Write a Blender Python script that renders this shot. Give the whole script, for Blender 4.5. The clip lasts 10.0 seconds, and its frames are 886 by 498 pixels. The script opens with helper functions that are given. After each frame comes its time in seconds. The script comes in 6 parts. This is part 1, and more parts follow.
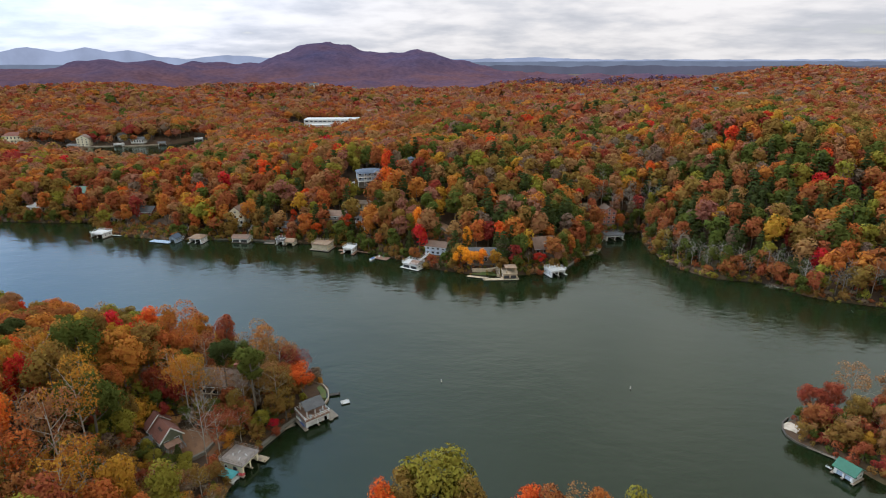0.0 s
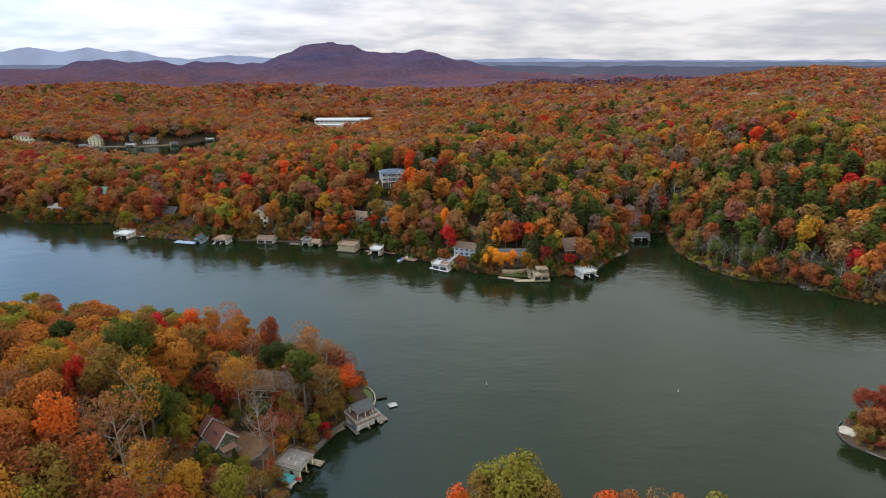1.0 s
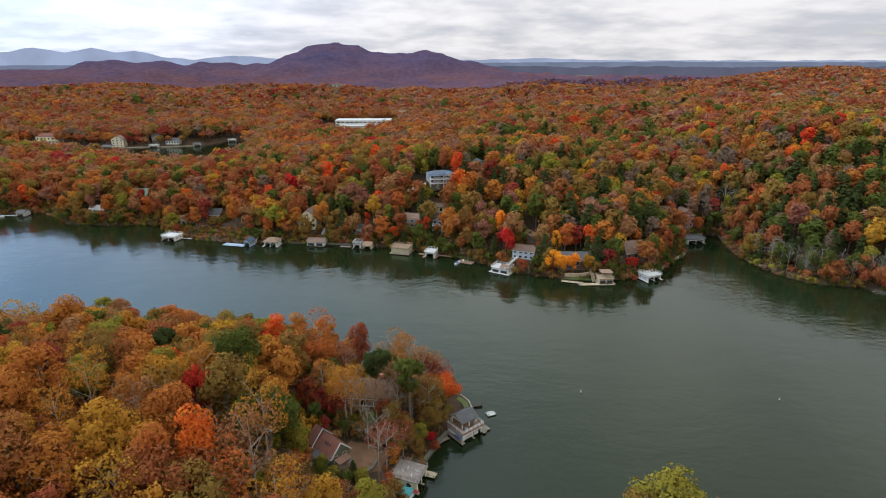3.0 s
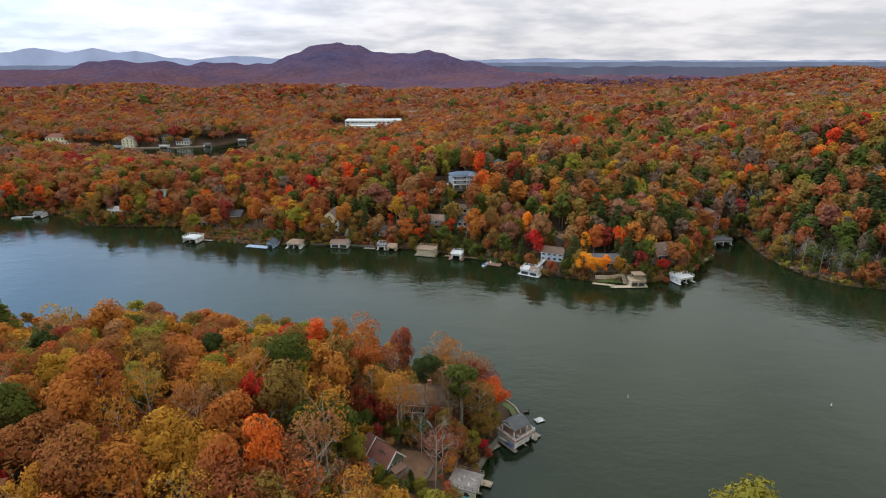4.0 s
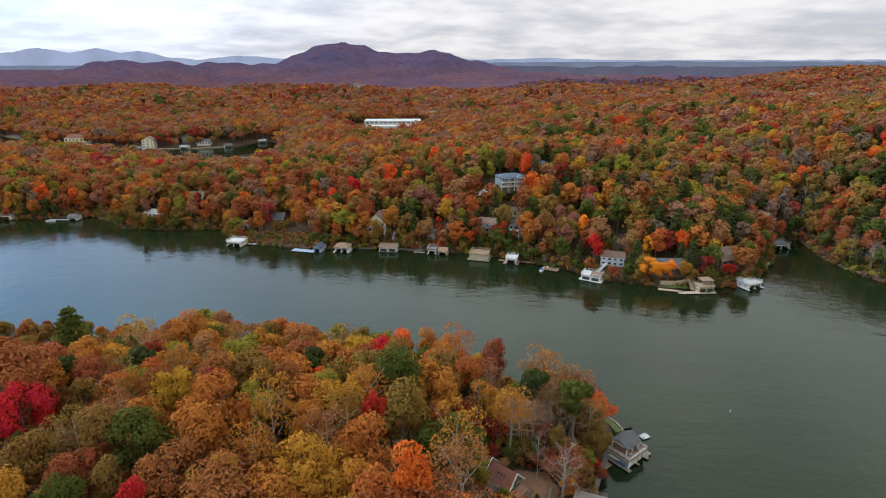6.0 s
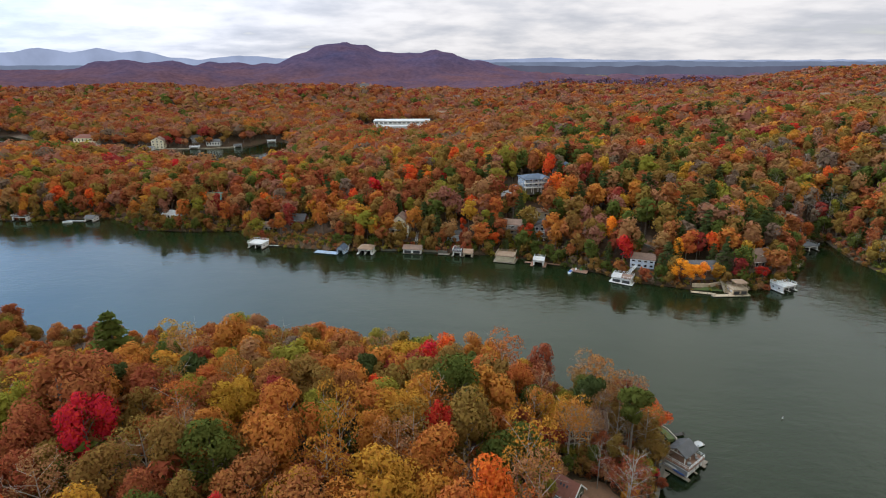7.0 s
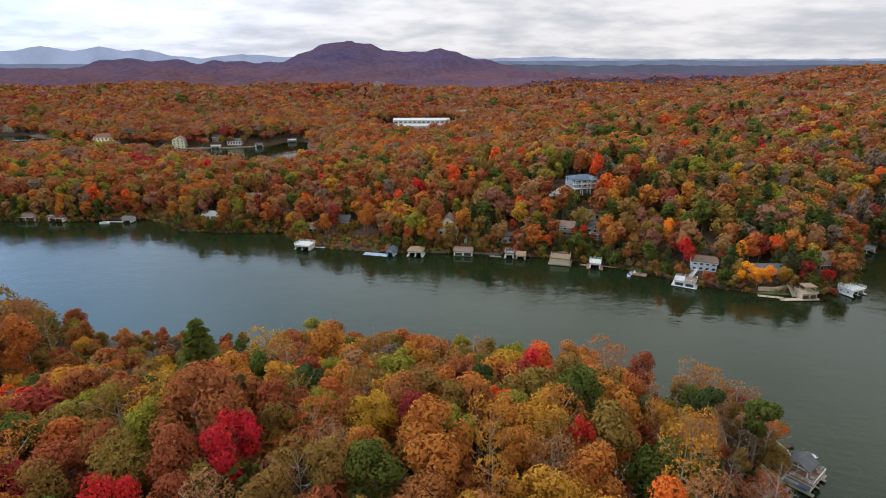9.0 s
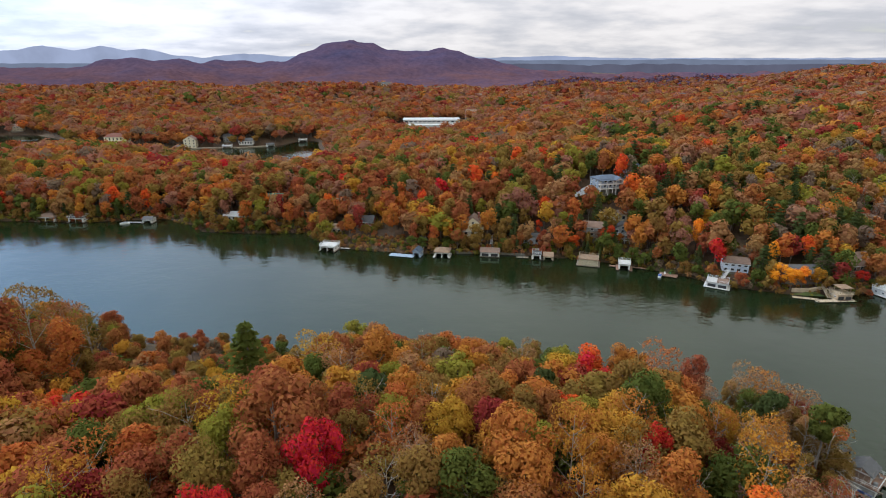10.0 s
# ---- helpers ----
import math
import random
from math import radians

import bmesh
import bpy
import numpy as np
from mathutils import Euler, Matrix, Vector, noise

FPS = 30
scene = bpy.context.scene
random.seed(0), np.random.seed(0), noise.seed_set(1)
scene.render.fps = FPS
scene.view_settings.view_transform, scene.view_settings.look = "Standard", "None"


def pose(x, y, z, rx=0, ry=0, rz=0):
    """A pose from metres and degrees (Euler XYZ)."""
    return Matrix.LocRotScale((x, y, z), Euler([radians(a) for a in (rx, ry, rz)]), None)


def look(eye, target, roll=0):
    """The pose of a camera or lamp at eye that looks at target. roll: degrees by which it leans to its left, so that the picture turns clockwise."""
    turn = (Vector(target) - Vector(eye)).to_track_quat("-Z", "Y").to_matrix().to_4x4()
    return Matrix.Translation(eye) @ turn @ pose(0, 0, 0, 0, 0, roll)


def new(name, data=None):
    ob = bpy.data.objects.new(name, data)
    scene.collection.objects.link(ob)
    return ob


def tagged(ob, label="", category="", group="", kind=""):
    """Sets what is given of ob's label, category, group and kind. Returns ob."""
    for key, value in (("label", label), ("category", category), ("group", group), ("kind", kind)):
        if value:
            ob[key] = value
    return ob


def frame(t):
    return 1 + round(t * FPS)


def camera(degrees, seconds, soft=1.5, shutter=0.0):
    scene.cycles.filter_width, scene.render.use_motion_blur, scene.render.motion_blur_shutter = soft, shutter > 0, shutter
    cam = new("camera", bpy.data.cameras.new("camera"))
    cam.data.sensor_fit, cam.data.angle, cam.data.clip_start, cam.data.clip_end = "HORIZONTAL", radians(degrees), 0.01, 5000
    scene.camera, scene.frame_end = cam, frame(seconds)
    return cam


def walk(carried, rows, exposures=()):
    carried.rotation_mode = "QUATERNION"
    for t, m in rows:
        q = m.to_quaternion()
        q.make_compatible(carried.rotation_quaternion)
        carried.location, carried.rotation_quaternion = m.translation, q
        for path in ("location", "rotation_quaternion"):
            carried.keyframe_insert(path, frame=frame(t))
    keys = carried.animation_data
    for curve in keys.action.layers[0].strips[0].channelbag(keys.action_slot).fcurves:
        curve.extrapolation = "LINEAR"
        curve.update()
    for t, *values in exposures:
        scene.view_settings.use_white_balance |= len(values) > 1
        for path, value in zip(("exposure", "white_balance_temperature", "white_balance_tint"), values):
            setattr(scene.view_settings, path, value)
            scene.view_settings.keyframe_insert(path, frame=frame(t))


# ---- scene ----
cam = camera(76.7, 10.0, 1.0)
METRES, EYE, TILT, LEAN, TURN = 138.0, 96.0, -18.7, 0.0, 0.0
ROWS = [
    (0.0, 0.0, 0.0, 0.0, 0.0, 0.0, -0.0),
    (0.5, -0.054, 0.0053, 0.0015, 0.01, 0.01, -0.01),
    (1.0, -0.1023, 0.0097, 0.0033, 0.02, 0.02, -0.03),
    (1.5, -0.1536, 0.0149, 0.0048, 0.04, 0.04, -0.06),
    (2.0, -0.2045, 0.0215, 0.0068, 0.05, 0.05, -0.06),
    (2.5, -0.2577, 0.0296, 0.0093, 0.06, 0.06, -0.06),
    (4.0, -0.4034, 0.0603, 0.0184, 0.08, 0.07, -0.03),
    (4.5, -0.4551, 0.0739, 0.0225, 0.09, 0.06, -0.02),
    (5.0, -0.5012, 0.0868, 0.0261, 0.11, 0.06, -0.01),
    (5.5, -0.5492, 0.1002, 0.0302, 0.11, 0.06, -0.01),
    (7.0, -0.6913, 0.1377, 0.0409, 0.08, 0.05, 0.0),
    (7.5, -0.7379, 0.1482, 0.0441, 0.07, 0.06, -0.01),
    (8.0, -0.7849, 0.1579, 0.0473, 0.07, 0.03, -0.01),
    (8.5, -0.8329, 0.1668, 0.0503, 0.07, -0.02, -0.03),
    (9.0, -0.8815, 0.1748, 0.0527, 0.06, -0.06, -0.04),
    (9.5, -0.9302, 0.1814, 0.0556, 0.06, -0.09, -0.04),
    (10.0, -0.9785, 0.1874, 0.0582, 0.07, -0.13, -0.02),
]
walk(cam, [(t, pose(0, 0, EYE, TILT, LEAN, TURN) @ pose(METRES * x, METRES * y, METRES * z, 90 + pitch, roll, yaw)) for t, x, y, z, yaw, pitch, roll in ROWS], [(0.0, 0.85, 6500.0, 13.0), (10.0, 0.85, 6500.0, 13.0)])

# ---- world and light ----
def nodes_of(owner):
    owner.use_nodes = True
    nt = owner.node_tree
    nt.nodes.clear()
    return nt


def node(nt, kind, **values):
    n = nt.nodes.new(kind)
    for key, value in values.items():
        if key in n.inputs:
            n.inputs[key].default_value = value
        else:
            setattr(n, key, value)
    return n


def ramp(nt, fac, stops, mode="LINEAR"):
    n = nt.nodes.new("ShaderNodeValToRGB")
    n.color_ramp.interpolation = mode
    e = n.color_ramp.elements
    while len(e) < len(stops):
        e.new(0.5)
    for el, (p, c) in zip(e, stops):
        el.position, el.color = p, (*c, 1) if len(c) == 3 else c
    nt.links.new(fac, n.inputs[0])
    return n.outputs[0]


def math_node(nt, op, a, b=0.0, c=0.0):
    n = nt.nodes.new("ShaderNodeMath")
    n.operation = op
    for i, v in enumerate((a, b, c)):
        if isinstance(v, (int, float)):
            n.inputs[i].default_value = v
        else:
            nt.links.new(v, n.inputs[i])
    return n.outputs[0]


def mix(nt, fac, a, b, blend="MIX"):
    n = nt.nodes.new("ShaderNodeMix")
    n.data_type, n.blend_type = "RGBA", blend
    for sock, v in ((n.inputs[0], fac), (n.inputs[6], a), (n.inputs[7], b)):
        if isinstance(v, (int, float)):
            sock.default_value = v
        elif isinstance(v, tuple):
            sock.default_value = (*v, 1)
        else:
            nt.links.new(v, sock)
    return n.outputs[2]


SUN_EL, SUN_ROT = radians(40), radians(-66)
SKY = 0.10
CLOUD = 5.8
world = bpy.data.worlds.new("overcast_sky")
scene.world = world
nt = nodes_of(world)
sky = node(nt, "ShaderNodeTexSky", sky_type="NISHITA", sun_disc=False, sun_elevation=SUN_EL, sun_rotation=SUN_ROT)
tc = node(nt, "ShaderNodeTexCoord")
sep = node(nt, "ShaderNodeSeparateXYZ")
nt.links.new(tc.outputs["Generated"], sep.inputs[0])
# a flat deck of cloud seen from below: bands crowd together towards the horizon
flat = node(nt, "ShaderNodeCombineXYZ")
height = math_node(nt, "ADD", math_node(nt, "MAXIMUM", sep.outputs[2], 0.0), 0.17)
for k in (0, 1):
    nt.links.new(math_node(nt, "DIVIDE", sep.outputs[k], height), flat.inputs[k])
n1 = node(nt, "ShaderNodeTexNoise", Scale=0.9, Detail=7.0, Roughness=0.52, Distortion=0.25)
n2 = node(nt, "ShaderNodeTexNoise", Scale=3.2, Detail=6.0, Roughness=0.55)
nt.links.new(flat.outputs[0], n1.inputs["Vector"])
nt.links.new(flat.outputs[0], n2.inputs["Vector"])
deck = math_node(nt, "ADD", math_node(nt, "MULTIPLY", n1.outputs[0], 0.68), math_node(nt, "MULTIPLY", n2.outputs[0], 0.32))
cloud = ramp(nt, deck, [(0.37, (0.72, 0.755, 0.82)), (0.45, (0.87, 0.895, 0.94)), (0.51, (1.03, 1.035, 1.05)), (0.58, (1.16, 1.16, 1.16))])
gap = ramp(nt, deck, [(0.26, (0.5, 0.5, 0.5)), (0.38, (0.98, 0.98, 0.98))])
# an overcast sky: brighter overhead, and where the sun stands behind the cloud
sunward = node(nt, "ShaderNodeVectorMath", operation="DOT_PRODUCT")
nt.links.new(tc.outputs["Generated"], sunward.inputs[0])
sunward.inputs[1].default_value = (math.cos(SUN_EL) * math.sin(SUN_ROT), math.cos(SUN_EL) * math.cos(SUN_ROT), math.sin(SUN_EL))
halo = math_node(nt, "POWER", math_node(nt, "MAXIMUM", sunward.outputs["Value"], 0.0), 4.0)
rise = node(nt, "ShaderNodeValToRGB")
el = rise.color_ramp.elements
while len(el) < 6:
    el.new(0.5)
for e, (p, v) in zip(el, ((0.0, 0.47), (0.12, 0.54), (0.28, 0.72), (0.46, 0.78), (0.64, 0.68), (1.0, 0.70))):
    e.position, e.color = p, (v, v, v, 1)
nt.links.new(math_node(nt, "MAXIMUM", sep.outputs[2], 0.0), rise.inputs[0])
level = math_node(nt, "ADD", math_node(nt, "MULTIPLY", rise.outputs[0], 1.5), math_node(nt, "MULTIPLY", halo, 1.25))
level = math_node(nt, "MULTIPLY", level, CLOUD)
lit = node(nt, "ShaderNodeCombineXYZ")
thin = math_node(nt, "MINIMUM", math_node(nt, "MULTIPLY", math_node(nt, "MAXIMUM", math_node(nt, "SUBTRACT", sep.outputs[2], 0.1), 0.0), 3.0), 1.0)
for sock, (warm, blue) in zip(lit.inputs, ((-0.055, -0.14), (0.005, -0.04), (-0.075, 0.12))):
    tone = math_node(nt, "ADD", math_node(nt, "MULTIPLY", thin, warm), math_node(nt, "MULTIPLY", math_node(nt, "MINIMUM", math_node(nt, "POWER", halo, 1.0), 0.55), blue * 5.5))
    nt.links.new(math_node(nt, "MULTIPLY", level, math_node(nt, "ADD", tone, 1.0)), sock)
bright = mix(nt, 1.0, cloud, lit.outputs[0], "MULTIPLY")
whole = mix(nt, gap, sky.outputs[0], bright)
bg = node(nt, "ShaderNodeBackground", Strength=SKY)
nt.links.new(whole, bg.inputs[0])
out = node(nt, "ShaderNodeOutputWorld")
nt.links.new(bg.outputs[0], out.inputs[0])

sun = new("sun", bpy.data.lights.new("sun", "SUN"))
sun.data.energy, sun.data.angle, sun.data.color = 1.3, radians(20), (1.0, 0.90, 0.74)
sun.matrix_world = look((0, 0, 0), (-math.cos(SUN_EL) * math.sin(SUN_ROT), -math.cos(SUN_EL) * math.cos(SUN_ROT), -math.sin(SUN_EL)))


# ---- materials ----
def finish(mat, nt, shader):
    o = nt.nodes.new("ShaderNodeOutputMaterial")
    nt.links.new(shader, o.inputs[0])
    return mat


def surface(name, base, rough=0.7, metal=0.0, vary=0.18, scale=3.0, bump=0.15, fine=40.0, stain=None, per_object=0.08):
    """Painted or raw surface: two scales of variation, fine relief, optional stains."""
    mat = bpy.data.materials.new(name)
    nt = nodes_of(mat)
    tc = node(nt, "ShaderNodeTexCoord")
    big = node(nt, "ShaderNodeTexNoise", Scale=scale * 0.2, Detail=4.0, Roughness=0.6)
    small = node(nt, "ShaderNodeTexNoise", Scale=fine * 0.2, Detail=3.0, Roughness=0.6)
    for n in (big, small):
        nt.links.new(tc.outputs["Object"], n.inputs["Vector"])
    lo, hi = tuple(c * (1 - vary) for c in base), tuple(min(1, c * (1 + vary)) for c in base)
    col = ramp(nt, big.outputs[0], [(0.3, lo), (0.7, hi)])
    fin = ramp(nt, small.outputs[0], [(0.3, (0.86, 0.86, 0.86)), (0.7, (1.1, 1.1, 1.1))])
    col = mix(nt, 1.0, col, fin, "MULTIPLY")
    if stain:
        patch = node(nt, "ShaderNodeTexNoise", Scale=scale * 0.55, Detail=6.0, Roughness=0.7)
        nt.links.new(tc.outputs["Object"], patch.inputs["Vector"])
        col = mix(nt, ramp(nt, patch.outputs[0], [(0.52, (0, 0, 0)), (0.66, (0.8, 0.8, 0.8))]), col, stain)
    info = node(nt, "ShaderNodeObjectInfo")
    hsv = node(nt, "ShaderNodeHueSaturation")
    nt.links.new(col, hsv.inputs["Color"])
    nt.links.new(math_node(nt, "MULTIPLY_ADD", info.outputs["Random"], per_object * 2, 1 - per_object), hsv.inputs["Value"])
    p = node(nt, "ShaderNodeBsdfPrincipled", Roughness=rough, Metallic=metal)
    nt.links.new(hsv.outputs[0], p.inputs["Base Color"])
    b = node(nt, "ShaderNodeBump", Strength=bump, Distance=0.05)
    nt.links.new(small.outputs[0], b.inputs["Height"])
    nt.links.new(b.outputs[0], p.inputs["Normal"])
    return finish(mat, nt, p.outputs[0])


def foliage(name, base=None, stops=None, spread=0.022, through_light=0.30):
    """Leaves: one colour with a shift from tree to tree, or a row of colours picked by the mesh's tint."""
    mat = bpy.data.materials.new(name)
    nt = nodes_of(mat)
    geo = node(nt, "ShaderNodeNewGeometry")
    hsv = node(nt, "ShaderNodeHueSaturation")
    if stops:
        at = node(nt, "ShaderNodeAttribute", attribute_name="tint")
        col = ramp(nt, at.outputs["Fac"], stops)
        tree = node(nt, "ShaderNodeAttribute", attribute_name="shift").outputs["Fac"]
    else:
        rgb = node(nt, "ShaderNodeRGB")
        rgb.outputs[0].default_value = (*base, 1)
        col = rgb.outputs[0]
        tree = node(nt, "ShaderNodeObjectInfo").outputs["Random"]
    tcn = node(nt, "ShaderNodeTexCoord")
    patch = node(nt, "ShaderNodeTexNoise", Scale=0.35, Detail=2.0)
    nt.links.new(tcn.outputs["Object"], patch.inputs["Vector"])
    nt.links.new(col, hsv.inputs["Color"])
    isl = geo.outputs["Random Per Island"]
    hue = math_node(nt, "ADD", math_node(nt, "MULTIPLY_ADD", tree, spread, 0.5 - spread / 2), math_node(nt, "MULTIPLY_ADD", patch.outputs[0], 0.03, -0.015))
    nt.links.new(math_node(nt, "MULTIPLY_ADD", isl, 0.02, math_node(nt, "SUBTRACT", hue, 0.01)), hsv.inputs["Hue"])
    nt.links.new(math_node(nt, "MULTIPLY_ADD", isl, 0.22 if stops else 0.32, 1.27 if stops else 1.13), hsv.inputs["Value"])
    hsv.inputs["Saturation"].default_value = 1.0
    d = node(nt, "ShaderNodeBsdfDiffuse", Roughness=0.5)
    tr = node(nt, "ShaderNodeBsdfTranslucent")
    for n in (d, tr):
        nt.links.new(hsv.outputs[0], n.inputs["Color"])
    m = node(nt, "ShaderNodeMixShader", Fac=through_light)
    nt.links.new(d.outputs[0], m.inputs[1])
    nt.links.new(tr.outputs[0], m.inputs[2])
    return finish(mat, nt, m.outputs[0])


# russet and the purple put distance haze into the far woods
COLOURS = {
    "orange": (0.355, 0.121, 0.030), "gold": (0.37, 0.180, 0.027), "rust": (0.255, 0.083, 0.032), "olive": (0.20, 0.116, 0.031), "russet": (0.245, 0.108, 0.068),
    "green": (0.078, 0.090, 0.020), "lime": (0.20, 0.168, 0.027), "red": (0.42, 0.040, 0.021), "crimson": (0.23, 0.048, 0.027), "amber": (0.66, 0.27, 0.026),
    "tan": (0.27, 0.132, 0.056), "bare": (0.155, 0.104, 0.070), "pine": (0.052, 0.064, 0.021), "flame": (0.50, 0.095, 0.022), "plum": (0.140, 0.088, 0.125),
}
ORDER = ["pine", "green", "lime", "olive", "gold", "amber", "orange", "rust", "russet", "tan", "bare", "plum", "crimson", "red", "flame"]
TINT = {k: i / (len(ORDER) - 1) for i, k in enumerate(ORDER)}
LEAF = {k: foliage("leaves_" + k, c) for k, c in COLOURS.items()}
FOREST = foliage("autumn_woods", stops=[(TINT[k], COLOURS[k]) for k in ORDER])
BARK = surface("bark", (0.15, 0.12, 0.095), 0.9, scale=2, fine=60, bump=0.5)
PALE_BARK = surface("pale_bark", (0.33, 0.285, 0.235), 0.9, scale=2, fine=60, bump=0.4)


def litter_material():
    mat = bpy.data.materials.new("leaf_litter_ground")
    nt = nodes_of(mat)
    tc = node(nt, "ShaderNodeTexCoord")
    a = node(nt, "ShaderNodeTexNoise", Scale=0.05, Detail=6.0, Roughness=0.65)
    b = node(nt, "ShaderNodeTexNoise", Scale=0.9, Detail=5.0, Roughness=0.7)
    for n in (a, b):
        nt.links.new(tc.outputs["Object"], n.inputs["Vector"])
    c1 = ramp(nt, a.outputs[0], [(0.3, (0.045, 0.025, 0.013)), (0.5, (0.08, 0.044, 0.022)), (0.68, (0.05, 0.042, 0.017))])
    c2 = ramp(nt, b.outputs[0], [(0.3, (0.65, 0.65, 0.65)), (0.7, (1.3, 1.2, 1.1))])
    p = node(nt, "ShaderNodeBsdfPrincipled", Roughness=0.95)
    nt.links.new(mix(nt, 1.0, c1, c2, "MULTIPLY"), p.inputs["Base Color"])
    bp = node(nt, "ShaderNodeBump", Strength=0.6, Distance=0.3)
    nt.links.new(b.outputs[0], bp.inputs["Height"])
    nt.links.new(bp.outputs[0], p.inputs["Normal"])
    return finish(mat, nt, p.outputs[0])


def water_material():
    mat = bpy.data.materials.new("lake_water")
    nt = nodes_of(mat)
    tc = node(nt, "ShaderNodeTexCoord")
    wide = node(nt, "ShaderNodeTexNoise", Scale=0.014, Detail=4.0, Roughness=0.55, Distortion=1.0)
    chop = node(nt, "ShaderNodeTexNoise", Scale=0.45, Detail=4.0, Roughness=0.62, Distortion=0.4)
    swell = node(nt, "ShaderNodeTexNoise", Scale=0.11, Detail=2.0, Roughness=0.5)
    stretch = node(nt, "ShaderNodeMapping")
    stretch.inputs["Scale"].default_value, stretch.inputs["Rotation"].default_value = (0.7, 1.1, 1), (0, 0, radians(14))
    nt.links.new(tc.outputs["Object"], stretch.inputs[0])
    nt.links.new(tc.outputs["Object"], wide.inputs["Vector"])
    for n in (chop, swell):
        nt.links.new(stretch.outputs[0], n.inputs["Vector"])
    col = ramp(nt, wide.outputs[0], [(0.35, (0.008, 0.0145, 0.005)), (0.65, (0.0105, 0.018, 0.0065))])
    p = node(nt, "ShaderNodeBsdfPrincipled", IOR=1.39)
    nt.links.new(col, p.inputs["Base Color"])
    nt.links.new(ramp(nt, wide.outputs[0], [(0.38, (0.03, 0.03, 0.03)), (0.62, (0.08, 0.08, 0.08))]), p.inputs["Roughness"])
    windy = ramp(nt, wide.outputs[0], [(0.36, (0.25, 0.25, 0.25)), (0.6, (1.0, 1.0, 1.0))])
    h = math_node(nt, "MULTIPLY_ADD", math_node(nt, "MULTIPLY", chop.outputs[0], windy), 0.8, swell.outputs[0])
    bp = node(nt, "ShaderNodeBump", Strength=0.28, Distance=0.5)
    nt.links.new(h, bp.inputs["Height"])
    nt.links.new(bp.outputs[0], p.inputs["Normal"])
    return finish(mat, nt, p.outputs[0])


LITTER, WATER = litter_material(), water_material()

# ---- the land ----
LAKE = [(-624, 258), (-624, 414), (-504, 381.6), (-408, 360), (-355.2, 356.4), (-326.4, 362.4), (-307.2, 363.6), (-285.6, 350.4), (-274.8, 337.2), (-243.6, 334.2), (-213.6, 336),
        (-201.6, 314.4), (-180, 305.4), (-151.2, 299.4), (-122.4, 300), (-93.6, 296.4), (-67.2, 291.6), (-43.2, 282), (-24, 267.6), (-6, 253.8), (12, 247.2), (30, 244.2),
        (55.2, 249.6), (72, 271.2), (82.8, 282), (84, 291.6), (92.4, 302.4), (105.6, 314.4), (116.4, 315.6), (112.8, 300), (110.4, 288), (111, 271.2), (115.2, 254.4), (123.6, 241.2),
        (143.5, 236.5), (151, 231), (153.5, 224.5), (160.5, 217.2), (181.2, 208.8), (222, 201.6), (300, 180), (396, 180), (396, 141.6), (192, 139.2)]
LAKE += [(120, 135.6), (103.2, 134.8), (97.2, 134.2), (93.6, 130.2), (92.9, 126.6), (94.2, 122.8), (99.0, 118.4), (102.2, 113.8), (105.0, 108.6), (109.6, 100), (108, 91.2), (74.4, 84), (36, 88.8), (12, 92.4), (-7.2, 90), (-16.8, 74.4), (-21.6, 36),
         (-26.4, -72), (-40.8, -72), (-45.6, 36), (-51.6, 84), (-51, 105.6), (-48.6, 116.4), (-45.6, 126), (-42.6, 133.8), (-37.8, 141.6), (-34.8, 148.8), (-39.6, 156),
         (-55.2, 164.4), (-76.8, 171.6), (-110.4, 178.8), (-146.4, 186), (-182.4, 194.4), (-228, 201.6), (-278.4, 208.8), (-342, 220.8), (-432, 235.2)]
ARM = [(-744, 634), (-672, 606), (-576, 596), (-480, 588), (-408, 566), (-348, 532), (-300, 506), (-268, 500), (-250, 540), (-262, 624), (-280, 672), (-286, 712),
       (-310, 718), (-324, 674), (-360, 658), (-414, 653), (-504, 662), (-576, 679), (-600, 720), (-672, 768), (-768, 744)]


def lake_distance(x, y):
    """Metres from the water's edge: above zero on land, below it in the water."""
    best = np.full(x.shape, 1e9)
    inside = np.zeros(x.shape, bool)
    for outline in (LAKE, ARM):
        for (ax, ay), (bx, by) in zip(outline, outline[1:] + outline[:1]):
            ex, ey = bx - ax, by - ay
            t = np.clip(((x - ax) * ex + (y - ay) * ey) / (ex * ex + ey * ey), 0, 1)
            best = np.minimum(best, (x - ax - t * ex) ** 2 + (y - ay - t * ey) ** 2)
            if ay != by:
                inside ^= ((ay > y) != (by > y)) & (x < ex * (y - ay) / ey + ax)
    d = np.sqrt(best)
    return np.where(inside, -d, d)


def lumps(x, y, size, seed):
    """Smooth waves of about that size, from -1 to 1."""
    r = np.random.RandomState(seed)
    v = np.zeros(np.shape(x))
    for _ in range(9):
        a, k, p = r.uniform(0, 6.283), r.uniform(0.6, 1.7) * 6.283 / size, r.uniform(0, 6.283)
        v = v + np.sin((x * math.cos(a) + y * math.sin(a)) * k + p)
    return v / 4.2


